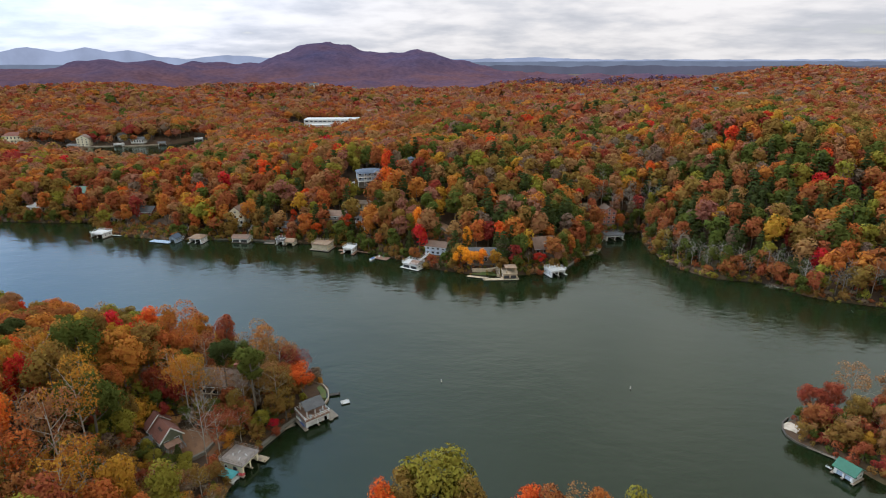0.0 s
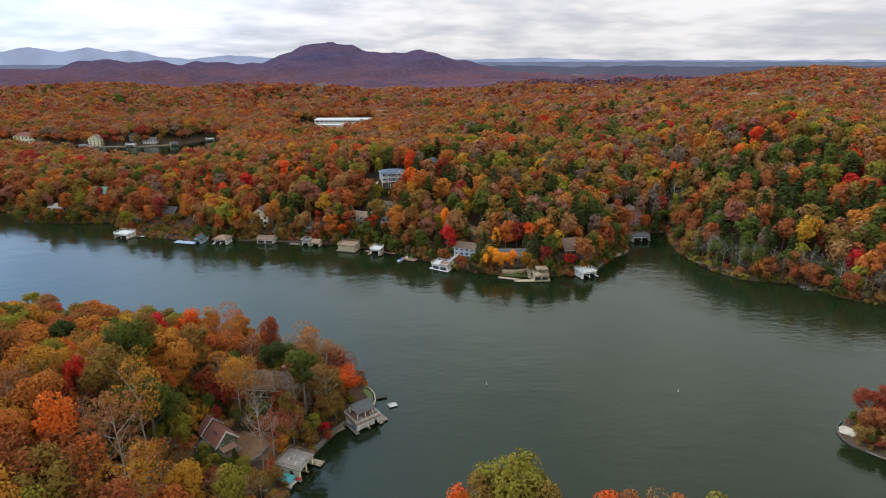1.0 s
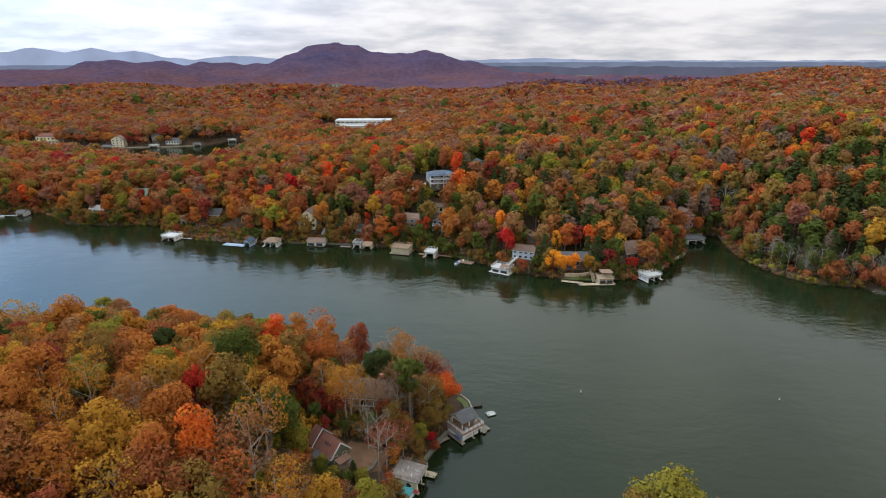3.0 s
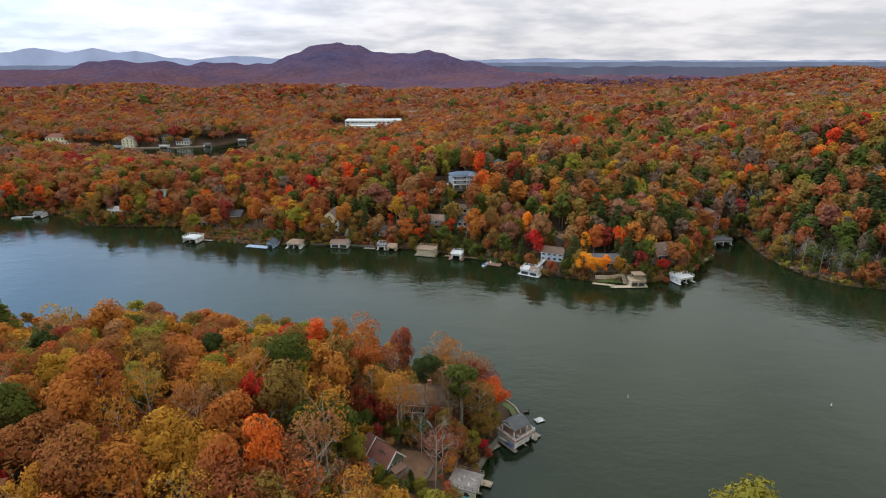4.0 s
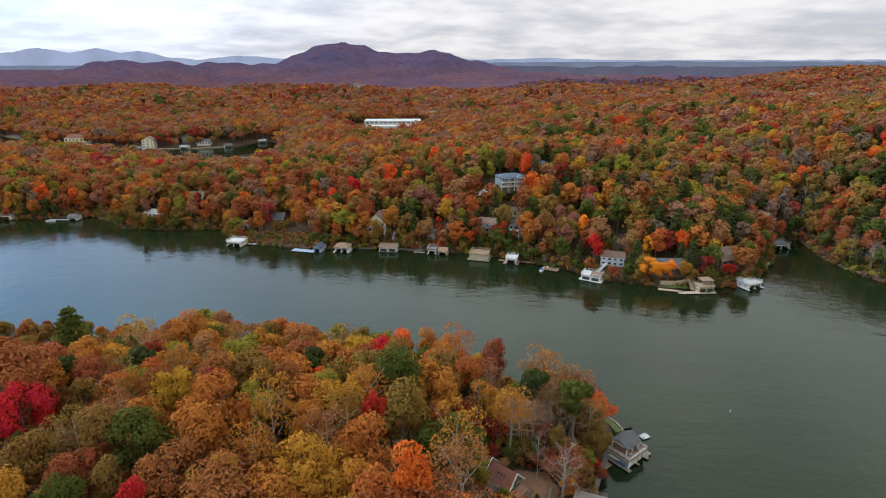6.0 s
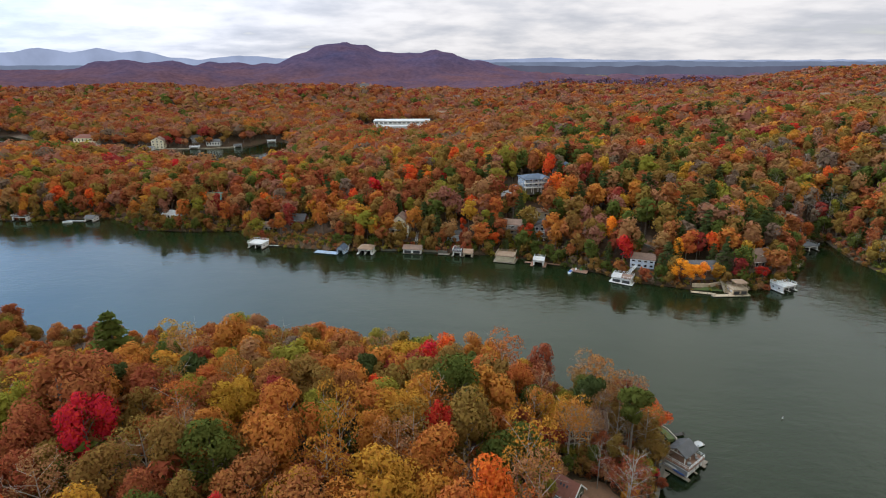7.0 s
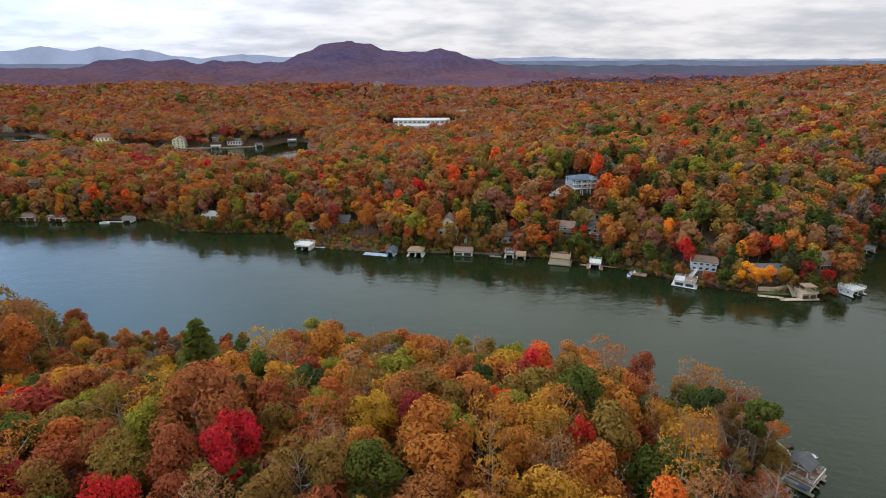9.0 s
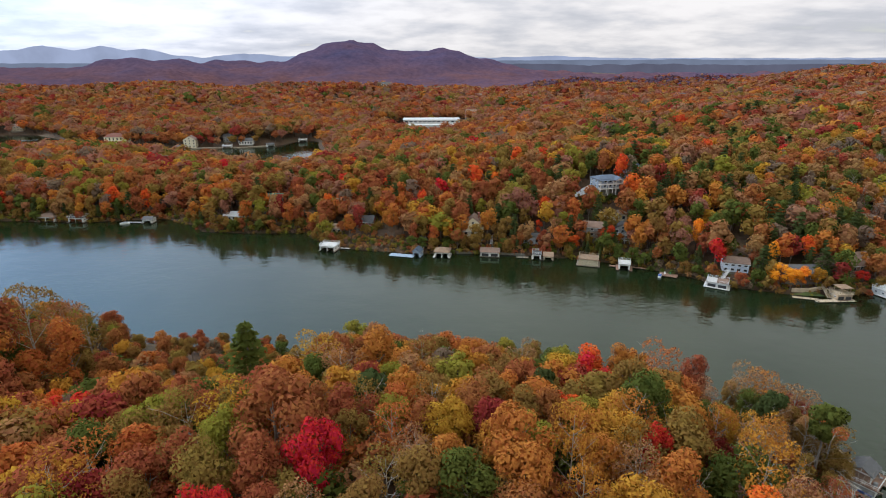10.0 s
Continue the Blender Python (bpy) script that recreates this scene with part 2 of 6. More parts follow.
HILLS = [(-138, 96, 42, 45.6, 24), (-9.6, 348, 84, 57.6, 15.6), (-20.4, 414, 132, 72, 7.2), (-46, 342, 24, 22, 8.5), (198, 342, 62.4, 72, 30), (310, 504, 132, 156, 26), (96, 624, 132, 96, 20.4),
         (330, 876, 200, 160, 17), (108, 1032, 240, 132, 3), (560, 2100, 300, 180, 44), (-60, 2050, 420, 150, 14), (-708, 1044, 312, 144, 22.8), (-204, 1212, 336, 144, 15.6), (1010, 1200, 330, 380, 40),
         (720, 1500, 300, 300, 8), (-228, 360, 72, 48, 4.8), (1800, 1800, 720, 600, 48), (-1560, 1560, 480, 360, 14.4)]
PEAK_X = [-1800, -1380, -1024.8, -901.2, -810, -732, -640.8, -540, -472.8, -380.4, -240, -134.4, -48, 18, 108, 202.8, 312, 504, 1080]
PEAK_Z = [48, 74.4, 86.4, 134.4, 170.4, 187.2, 196.8, 184.8, 160.8, 145.2, 142.8, 151.2, 134.4, 112.8, 98.4, 76.8, 52.8, 24, 16.8]


def ground(x, y):
    x, y = np.asarray(x, float), np.asarray(y, float)
    d = lake_distance(x, y)
    h = np.full(x.shape, 5.4)
    for cx, cy, sx, sy, a in HILLS:
        h += a * np.exp(-0.5 * (((x - cx) / sx) ** 2 + ((y - cy) / sy) ** 2))
    h += np.clip((y - 240) / 360, 0, 1) * 6.2 * lumps(x, y, 200, 3)
    roll = np.clip(np.clip((x + 200) / 160, 0, 1) + np.clip((y - 820) / 200, 0, 1), 0, 1)
    h += np.clip((y - 420) / 220, 0, 1) * roll * 9 * lumps(x, y, 420, 17)
    h += np.clip((y - 840) / 840, 0, 1) * 8.5 * lumps(x, y, 570, 8) - 31 * np.clip((y - 1300) / 500, 0, 1)
    ridge = np.interp(x, PEAK_X, PEAK_Z) + 2 + 5 * lumps(x, y, 180, 4)
    h += ridge * np.exp(-0.5 * ((y - 3340) / np.where(y < 3340, 400, 700)) ** 2)
    h += (78 * np.exp(-0.5 * ((x + 1430) / 230) ** 2) + 48 * np.exp(-0.5 * ((x + 2100) / 400) ** 2)) * np.exp(-0.5 * ((y - 2580) / 280) ** 2)
    land = 0.8 * (1 - np.exp(-np.maximum(d, 0) / 1.2)) + h * (1 - np.exp(-np.maximum(d, 0) / 41))
    return np.where(d > 0, land, np.maximum(d * 0.45, -8)) + np.where(d > 4, 0.4 * lumps(x, y, 17, 5), 0)


def mesh_of(name, verts, faces, materials):
    me = bpy.data.meshes.new(name)
    me.from_pydata(verts, [], faces)
    for m in materials:
        me.materials.append(m)
    return me


def sheet(name, ys, cols, half, mats):
    rows = len(ys)
    u = np.linspace(-1, 1, cols)
    X = -67 + u[None, :] * half(ys)[:, None]
    Y = np.repeat(ys[:, None], cols, 1)
    Z = ground(X, Y)
    i = np.arange(rows - 1)[:, None] * cols + np.arange(cols - 1)[None, :]
    quads = np.stack([i, i + 1, i + cols + 1, i + cols], -1).reshape(-1, 4)
    me = mesh_of(name, np.stack([X, Y, Z], -1).reshape(-1, 3).tolist(), quads.tolist(), mats)
    me.shade_smooth()
    return new(name, me)


ys = np.concatenate([np.linspace(-400, 48, 20)[:-1], np.arange(48, 396, 3.0), 396 + 4450 * np.linspace(0, 1, 130) ** 1.8])
terrain = sheet("ground", ys, 300, lambda y: 400 + 0.92 * np.maximum(y, 0), [LITTER])
tagged(terrain, "hilly wooded ground covered with brown fallen leaves", "ground", kind="structure")

me = mesh_of("water", [(-1080, -90, 0), (700, -90, 0), (700, 960, 0), (-1080, 960, 0)], [(0, 1, 2, 3)], [WATER])
tagged(new("water", me), "calm grey-green lake water with light ripples", "lake", kind="structure")


# distant ridges, past everything that shifts; their blue haze is a glowing colour
def haze_glow_material(name, colour, glow):
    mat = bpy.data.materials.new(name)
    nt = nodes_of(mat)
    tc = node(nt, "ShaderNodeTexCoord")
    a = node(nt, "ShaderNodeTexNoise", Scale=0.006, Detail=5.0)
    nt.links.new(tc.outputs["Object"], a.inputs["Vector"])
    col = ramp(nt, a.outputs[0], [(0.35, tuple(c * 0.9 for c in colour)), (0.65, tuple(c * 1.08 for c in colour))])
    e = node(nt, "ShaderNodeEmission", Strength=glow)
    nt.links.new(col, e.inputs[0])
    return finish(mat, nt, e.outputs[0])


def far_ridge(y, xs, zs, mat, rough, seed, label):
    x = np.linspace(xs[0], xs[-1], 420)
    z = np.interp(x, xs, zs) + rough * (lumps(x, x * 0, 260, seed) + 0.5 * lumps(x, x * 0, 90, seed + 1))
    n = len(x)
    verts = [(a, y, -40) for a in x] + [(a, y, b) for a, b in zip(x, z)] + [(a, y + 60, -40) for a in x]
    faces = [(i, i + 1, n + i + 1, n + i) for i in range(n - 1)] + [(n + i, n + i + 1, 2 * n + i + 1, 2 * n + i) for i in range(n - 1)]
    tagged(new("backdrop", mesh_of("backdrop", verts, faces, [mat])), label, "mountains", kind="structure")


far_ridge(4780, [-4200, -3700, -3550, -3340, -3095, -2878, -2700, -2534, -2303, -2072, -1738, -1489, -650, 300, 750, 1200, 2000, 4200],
          [120, 150, 160, 196, 150, 190, 158, 167, 122, 98, 131, 113, 100, 100, 112, 98, 96, 96], haze_glow_material("hazy_mountains", (0.20, 0.245, 0.35), 0.9), 4, 21, "mountains far off under the clouds, painted pale haze blue")
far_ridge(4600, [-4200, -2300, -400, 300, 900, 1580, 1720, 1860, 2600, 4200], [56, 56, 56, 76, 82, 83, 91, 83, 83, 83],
          haze_glow_material("blue_hills", (0.105, 0.13, 0.185), 0.9), 2, 33, "wooded hills along the horizon, painted dark haze blue")
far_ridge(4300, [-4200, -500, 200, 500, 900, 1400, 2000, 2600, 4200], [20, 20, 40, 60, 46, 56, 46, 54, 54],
          haze_glow_material("purple_hills", (0.068, 0.074, 0.108), 0.9), 4, 45, "wooded hills before the horizon, painted haze purple")

# ---- trees ----
def unit(v):
    return v / np.maximum(np.linalg.norm(v, axis=-1, keepdims=True), 1e-9)


def leaf_sprays(points, normals, size, rs, long=1.25):
    """Small leaf sprays: crooked three-sided pieces round the points."""
    n = len(points)
    a = unit(np.cross(normals, unit(rs.normal(size=(n, 3)))))
    b = np.cross(normals, a)
    s = size * rs.uniform(0.6, 1.35, (n, 1))
    corners = [(-1, -0.75), (1.05, -0.35), (-0.1, 1.05)]
    return np.stack([points + a * s * long * (u + rs.uniform(-0.3, 0.3, (n, 1))) + b * s * (v + rs.uniform(-0.3, 0.3, (n, 1))) + normals * s * 0.3 * rs.uniform(-1, 1, (n, 1))
                     for u, v in corners], 1)


def facing(tris, normals, own=0.3):
    """Leaf sprays with corner normals: some of their own, most of the clump's, wound so that both look the same way."""
    flat = unit(np.cross(tris[:, 1] - tris[:, 0], tris[:, 2] - tris[:, 0]))
    back = (flat * normals).sum(1) < 0
    tris = tris.copy()
    tris[back] = tris[back][:, ::-1]
    flat[back] *= -1
    n = unit(flat * own + normals * (1 - own))
    return tris, np.repeat(n[:, None], 3, 1)


OCTA = np.array([(a, b, c) for a in ((1, 0, 0), (-1, 0, 0)) for b in ((0, 1, 0), (0, -1, 0)) for c in ((0, 0, 1), (0, 0, -1))], float)


def inner_leaves(centres, radii, rs):
    """The dense inside of a clump, behind its outer sprays: a crooked eight-sided body for each."""
    t = OCTA[None] * radii[:, None, None] * rs.uniform(0.85, 1.15, (len(centres), 1, 1, 1)) + centres[:, None, None]
    t = t.reshape(-1, 3, 3)
    return facing(t, unit(t.mean(1) - np.repeat(centres, 8, 0)), 0.2)


def broad_crown(rs, n, size, lobes=11, wide=0.25, tall=0.27, mid=0.62, lobe=0.145, ragged=0.55, core="none", own=0.3):
    """A crown of leaf sprays over a cluster of lobes, with the normals of its clumps; the tree is 1 high."""
    c = unit(rs.normal(size=(lobes, 3)) + (0, 0, 0.2)) * rs.uniform(0.45, 1, (lobes, 1)) ** 0.6
    c = c * (wide, wide, tall) + (0, 0, mid)
    r = lobe * rs.uniform(0.65, 1.25, lobes)
    m = n * 5
    k = rs.choice(lobes, m, p=r ** 2 / (r ** 2).sum())
    way = unit(rs.normal(size=(m, 3)) + (0, 0, 0.4))
    p = c[k] + way * r[k, None] * rs.uniform(0.82, 1.12, (m, 1))
    deep = (np.linalg.norm(p[:, None] - c[None], axis=-1) < r[None] * 0.75).any(1)
    p, way = p[~deep][:n], way[~deep][:n]
    out = unit((p - (0, 0, mid - 0.4 * tall)) * (1, 1, 0.8))
    q, nn = facing(leaf_sprays(p, unit(way + rs.normal(size=way.shape) * ragged), size, rs), unit(way * 0.6 + out * 0.4), own)
    if core == "lobes":
        k = rs.randint(0, lobes, n // 4)
        way = unit(rs.normal(size=(len(k), 3)))
        extra = facing(leaf_sprays(c[k] + way * r[k, None] * rs.uniform(0.3, 0.68, (len(k), 1)), way, size * 2.2, rs), way)
    elif core == "whole":
        extra = inner_leaves(np.array([(0, 0, mid)], float), np.array([(wide, wide, tall)]), rs)
    else:
        return q, nn
    return np.concatenate([q, extra[0]]), np.concatenate([nn, extra[1]])


def pine_crown(rs, n, size, low=0.3, wide=0.2):
    """Tiers of drooping sprays, narrower towards the tip."""
    tiers = 9
    z = low + (1 - low) * rs.randint(0, tiers, n) / tiers + rs.uniform(0, 0.05, n)
    arms = rs.randint(0, 7, n) * 0.898 + z * 9 + rs.normal(size=n) * 0.16
    f = rs.uniform(0.08, 1, n) ** 0.7
    r = wide * ((1 - z) / (1 - low)) ** 0.75 * f * (0.85 + 0.3 * np.sin(arms * 2.3)) + 0.012
    p = np.stack([np.cos(arms) * r, np.sin(arms) * r, z - 0.10 * r + 0.02], 1)
    up = np.stack([np.cos(arms) * 0.5, np.sin(arms) * 0.5, np.ones(n)], 1)
    out = unit(np.stack([np.cos(arms), np.sin(arms), 0.6 + 0 * arms], 1))
    return facing(leaf_sprays(p, unit(up + rs.normal(size=up.shape) * 0.45), size, rs, 1.6), out, 0.4)


def tufted_pine(rs, n, size):
    """A tall southern pine: bare below, flat tufts on top."""
    return broad_crown(rs, n, size, 11, 0.15, 0.17, 0.8, 0.075, 0.7, "lobes")


def limb(a, b, ra, rb, sides=6):
    a, b = np.array(a, float), np.array(b, float)
    w = unit(b - a)
    u = unit(np.cross(w, (0.3, 0.9, 0.1)))
    v = np.cross(w, u)
    t = np.arange(sides) * 2 * math.pi / sides
    ring = np.cos(t)[:, None] * u + np.sin(t)[:, None] * v
    lo, hi = a + ring * ra, b + ring * rb
    lo2, hi2 = np.roll(lo, -1, 0), np.roll(hi, -1, 0)
    return np.concatenate([np.stack([lo, lo2, hi2], 1), np.stack([lo, hi2, hi], 1)])


def trunk_pieces(rs, top=0.8, fork=0.34, arms=7, spread=0.2, twigs=0, thick=0.014):
    """Tapered trunk with limbs that rise and spread, and twigs on them for a leafless tree."""
    bend = rs.uniform(-0.02, 0.02, 2)
    mid = (bend[0], bend[1], top * 0.5)
    q = [limb((0, 0, -0.05), mid, thick * 1.25, thick * 0.85), limb(mid, (bend[0] * 0.4, bend[1] * 0.4, top), thick * 0.85, thick * 0.2)]
    for i in range(arms):
        z0 = fork + (top - fork) * 0.8 * i / arms
        a = i * 2.4 + rs.uniform(-0.4, 0.4)
        reach = spread * rs.uniform(0.7, 1.2) * (1 - 0.45 * i / arms)
        tip = np.array((math.cos(a) * reach, math.sin(a) * reach, z0 + reach * rs.uniform(0.7, 1.1)))
        s = np.array((bend[0], bend[1], z0))
        q.append(limb(s, tip, thick * 0.5, thick * 0.16, 4))
        for _ in range(twigs):
            o = s + (tip - s) * rs.uniform(0.35, 1)
            w = unit(rs.normal(size=3) + (math.cos(a), math.sin(a), 0.9)) * reach * rs.uniform(0.35, 0.7)
            q.append(limb(o, o + w, thick * 0.17, thick * 0.05, 3))
            for _ in range(2):
                o2 = o + w * rs.uniform(0.4, 1)
                q.append(limb(o2, o2 + unit(rs.normal(size=3) + w / np.linalg.norm(w) * 1.2) * reach * 0.3, thick * 0.08, thick * 0.03, 3))
    return np.concatenate(q)


def soup_mesh(name, tris, materials, tint=None, shift=None, slot=None, normals=None):
    me = bpy.data.meshes.new(name)
    m = len(tris)
    me.vertices.add(3 * m)
    me.vertices.foreach_set("co", np.ascontiguousarray(tris, np.float32).ravel())
    me.loops.add(3 * m)
    me.loops.foreach_set("vertex_index", np.arange(3 * m, dtype=np.int32))
    me.polygons.add(m)
    me.polygons.foreach_set("loop_start", np.arange(0, 3 * m, 3, dtype=np.int32))
    for mat in materials:
        me.materials.append(mat)
    if slot is not None:
        me.polygons.foreach_set("material_index", np.ascontiguousarray(slot, np.int32))
    for key, values in (("tint", tint), ("shift", shift)):
        if values is not None:
            me.attributes.new(key, "FLOAT", "FACE").data.foreach_set("value", np.ascontiguousarray(values, np.float32))
    me.update(calc_edges=True)
    if normals is not None:
        me.polygons.foreach_set("use_smooth", np.ones(m, bool))
        me.normals_split_custom_set_from_vertices(np.ascontiguousarray(normals, np.float32).reshape(-1, 3))
    return me


# what grows where: colour weights, shifted by broad patches and by painted distance haze
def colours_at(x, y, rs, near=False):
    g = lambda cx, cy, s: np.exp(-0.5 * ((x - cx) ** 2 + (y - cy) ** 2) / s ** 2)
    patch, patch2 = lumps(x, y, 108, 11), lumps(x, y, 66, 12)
    # far mutes the tints and high turns them purple, in place of haze
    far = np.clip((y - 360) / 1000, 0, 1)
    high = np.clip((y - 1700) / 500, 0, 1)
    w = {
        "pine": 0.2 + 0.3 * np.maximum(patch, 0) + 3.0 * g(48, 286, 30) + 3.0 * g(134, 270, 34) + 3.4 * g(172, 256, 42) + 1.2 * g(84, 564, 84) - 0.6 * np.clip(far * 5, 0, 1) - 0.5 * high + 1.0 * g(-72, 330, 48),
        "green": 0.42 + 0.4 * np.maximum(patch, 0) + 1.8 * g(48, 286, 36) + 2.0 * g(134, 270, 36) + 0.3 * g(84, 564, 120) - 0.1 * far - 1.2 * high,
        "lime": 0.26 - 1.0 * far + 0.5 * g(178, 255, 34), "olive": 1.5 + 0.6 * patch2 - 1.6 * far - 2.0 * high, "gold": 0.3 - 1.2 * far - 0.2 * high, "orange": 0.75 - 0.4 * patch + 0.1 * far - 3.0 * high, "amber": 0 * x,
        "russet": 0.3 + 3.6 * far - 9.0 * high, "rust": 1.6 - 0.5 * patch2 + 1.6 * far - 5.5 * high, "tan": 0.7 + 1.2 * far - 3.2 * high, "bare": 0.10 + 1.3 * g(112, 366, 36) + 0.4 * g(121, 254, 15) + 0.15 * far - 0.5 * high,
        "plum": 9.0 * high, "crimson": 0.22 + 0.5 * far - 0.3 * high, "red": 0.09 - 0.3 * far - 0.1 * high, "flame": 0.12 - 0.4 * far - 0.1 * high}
    if near:
        west = np.clip((-x - 110) / 60, 0, 1)
        w.update(pine=0.15 + 0 * x, green=0.5 + 0.4 * patch, lime=0.6 - 0.35 * west, olive=1.6 + 0.7 * patch2, gold=1.5 - 0.6 * west, amber=0 * x, russet=0 * x, orange=1.25 - 0.4 * patch, rust=1.0 - 0.5 * patch2 + 1.2 * west, tan=0.5 + 0 * x, bare=0.1 + 0 * x,
                 plum=0 * x, crimson=0.10 + 0 * x, red=0.06 + 0 * x, flame=0.14 + 0 * x)
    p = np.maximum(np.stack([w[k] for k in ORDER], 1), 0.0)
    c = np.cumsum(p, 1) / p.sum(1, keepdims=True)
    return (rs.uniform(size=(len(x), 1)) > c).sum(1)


rs = np.random.RandomState(5)
# no tree stands here: yards, drives, roofs, docks (x, y, radius)
CLEAR = [(-62.4, 119.2, 8.0), (-56.0, 118.0, 3), (-70.0, 117.6, 5), (-65.5, 139.5, 6.5), (-37.2, 138, 5), (-67, 107, 3), (-74, 101, 3),
         (-45, 336, 10), (-36, 331, 5), (-55, 340, 6), (-46, 346, 5), (-34, 352, 5), (-20.4, 361, 8), (-60, 348, 4), (-36, 356, 4), (-117.6, 317, 7), (-116, 308, 4), (-239, 361, 7), (-259, 349, 5), (-177, 330, 5), (-196, 326, 6), (-89, 310, 5), (-59, 303, 5.5), (-43.5, 302, 4.5), (-24, 293, 4),
         (-45, 316, 6), (-2, 267, 6), (20, 255, 7), (17, 246, 5), (49, 263, 6.5), (95, 316, 6.5), (-11, 309, 3), (-5, 299, 3.5), (2, 290, 3.5), (8, 280, 3.5), (13, 271, 3.5), (40, 416, 7),
         (-180, 786, 42), (-225, 780, 26), (-135, 786, 34), (-152, 740, 26), (-120, 745, 22), (-180, 745, 20), (-100, 790, 12), (-152, 716, 14), (-509, 674, 9), (-509, 660, 4), (-418, 659, 6), (-418, 650, 3), (-358, 667, 6), (-370, 655, 4), (-382, 676, 5),
         (-269, 727, 9), (-304, 703, 6), (-697, 777, 9), (-330, 664, 5)]


def scatter(x0, x1, y0, y1, step, rs, edge=1.5, open_spots=True):
    gx, gy = np.meshgrid(np.arange(float(x0), x1, step), np.arange(float(y0), y1, step * 0.87))
    gx[::2] += step / 2
    x = (gx + rs.uniform(-0.36, 0.36, gx.shape) * step).ravel()
    y = (gy + rs.uniform(-0.36, 0.36, gy.shape) * step).ravel()
    seen = (y < 64) | (np.abs(x + 67) < 67 + np.where(y < 190, 1.02 * y + 14, 0.84 * y + 54))
    x, y = x[seen], y[seen]
    keep = lake_distance(x, y) > edge
    if open_spots:
        for cx, cy, r in CLEAR:
            keep &= (x - cx) ** 2 + (y - cy) ** 2 > r * r
    return x[keep], y[keep]


def woods(name, label, x, y, heights, templates, pines, rs, colour=None, trunk=True, sink=0.3, broad=1.0):
    """One mesh of many trees that nobody could count."""
    z = ground(x, y) - sink
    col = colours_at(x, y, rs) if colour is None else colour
    kind = np.where(col == 0, -1, rs.randint(0, len(templates), len(x)))
    Q, T, S, M, N = [], [], [], [], []
    ang, shift = rs.uniform(0, 6.283, len(x)), rs.uniform(size=len(x))
    lean = rs.uniform(0.85, 1.2, len(x)) * broad
    for k in range(-1, len(templates)):
        idx = np.nonzero(kind == k)[0]
        if not len(idx):
            continue
        t, nn = templates[k] if k >= 0 else pines
        slot = np.zeros(len(t), int)
        if trunk:
            st = limb((0, 0, 0), (0, 0, 0.72), 0.016, 0.006, 3)
            t, slot, nn = np.concatenate([t, st]), np.concatenate([slot, np.ones(len(st), int)]), np.concatenate([nn, facing(st, unit(st.mean(1) * (1, 1, 0)), 0.5)[1]])
        h, w = heights[idx], heights[idx] * lean[idx]
        ca, sa = np.cos(ang[idx]), np.sin(ang[idx])
        q = np.empty((len(idx), len(t), 3, 3), np.float32)
        q[..., 0] = (t[None, ..., 0] * ca[:, None, None] - t[None, ..., 1] * sa[:, None, None]) * w[:, None, None] + x[idx, None, None]
        q[..., 1] = (t[None, ..., 0] * sa[:, None, None] + t[None, ..., 1] * ca[:, None, None]) * w[:, None, None] + y[idx, None, None]
        q[..., 2] = t[None, ..., 2] * h[:, None, None] + z[idx, None, None]
        Q.append(q.reshape(-1, 3, 3))
        r = np.empty(q.shape, np.float32)
        r[..., 0] = nn[None, ..., 0] * ca[:, None, None] - nn[None, ..., 1] * sa[:, None, None]
        r[..., 1] = nn[None, ..., 0] * sa[:, None, None] + nn[None, ..., 1] * ca[:, None, None]
        r[..., 2] = nn[None, ..., 2]
        N.append(r.reshape(-1, 3, 3))
        T.append(np.repeat(col[idx] / (len(ORDER) - 1), len(t)))
        S.append(np.repeat(shift[idx], len(t)))
        M.append(np.tile(slot, len(idx)))
    me = soup_mesh(name, np.concatenate(Q), [FOREST, BARK], np.concatenate(T), np.concatenate(S), np.concatenate(M), np.concatenate(N))
    return tagged(new(name, me), label, "trees", kind="stuff")


LOD1 = [broad_crown(rs, 330, 0.030, 12, 0.21, 0.26, 0.62, 0.13, 0.3, "lobes") for _ in range(6)]
LOD1 += [broad_crown(rs, 300, 0.029, 10, 0.14, 0.3, 0.6, 0.12, 0.3, "lobes") for _ in range(6)]
PINE1 = pine_crown(rs, 330, 0.032, 0.22, 0.22)
LOD2 = [broad_crown(rs, 120, 0.05, 9, ragged=0.25, core="whole", own=0.22) for _ in range(8)]
PINE2 = pine_crown(rs, 90, 0.055, 0.2, 0.23)
LOD3 = [broad_crown(rs, 26, 0.115, 6, 0.27, ragged=0.2, core="whole", own=0.12) for _ in range(8)]
PINE3 = pine_crown(rs, 18, 0.13, 0.2, 0.23)


def sizes(x, y, lo, hi):
    """Tree heights: mixed, and lower close to the water."""
    d = lake_distance(x, y)
    low = np.where((y > 430) & (y < 650) & (x < -235), np.where(x < -540, 0.45, np.where(x < -335, 0.85, 0.58)), 0.72)
    return rs.uniform(lo, hi, len(x)) * np.clip(low + d / np.where(low < 0.5, 150, 60), low, 1)


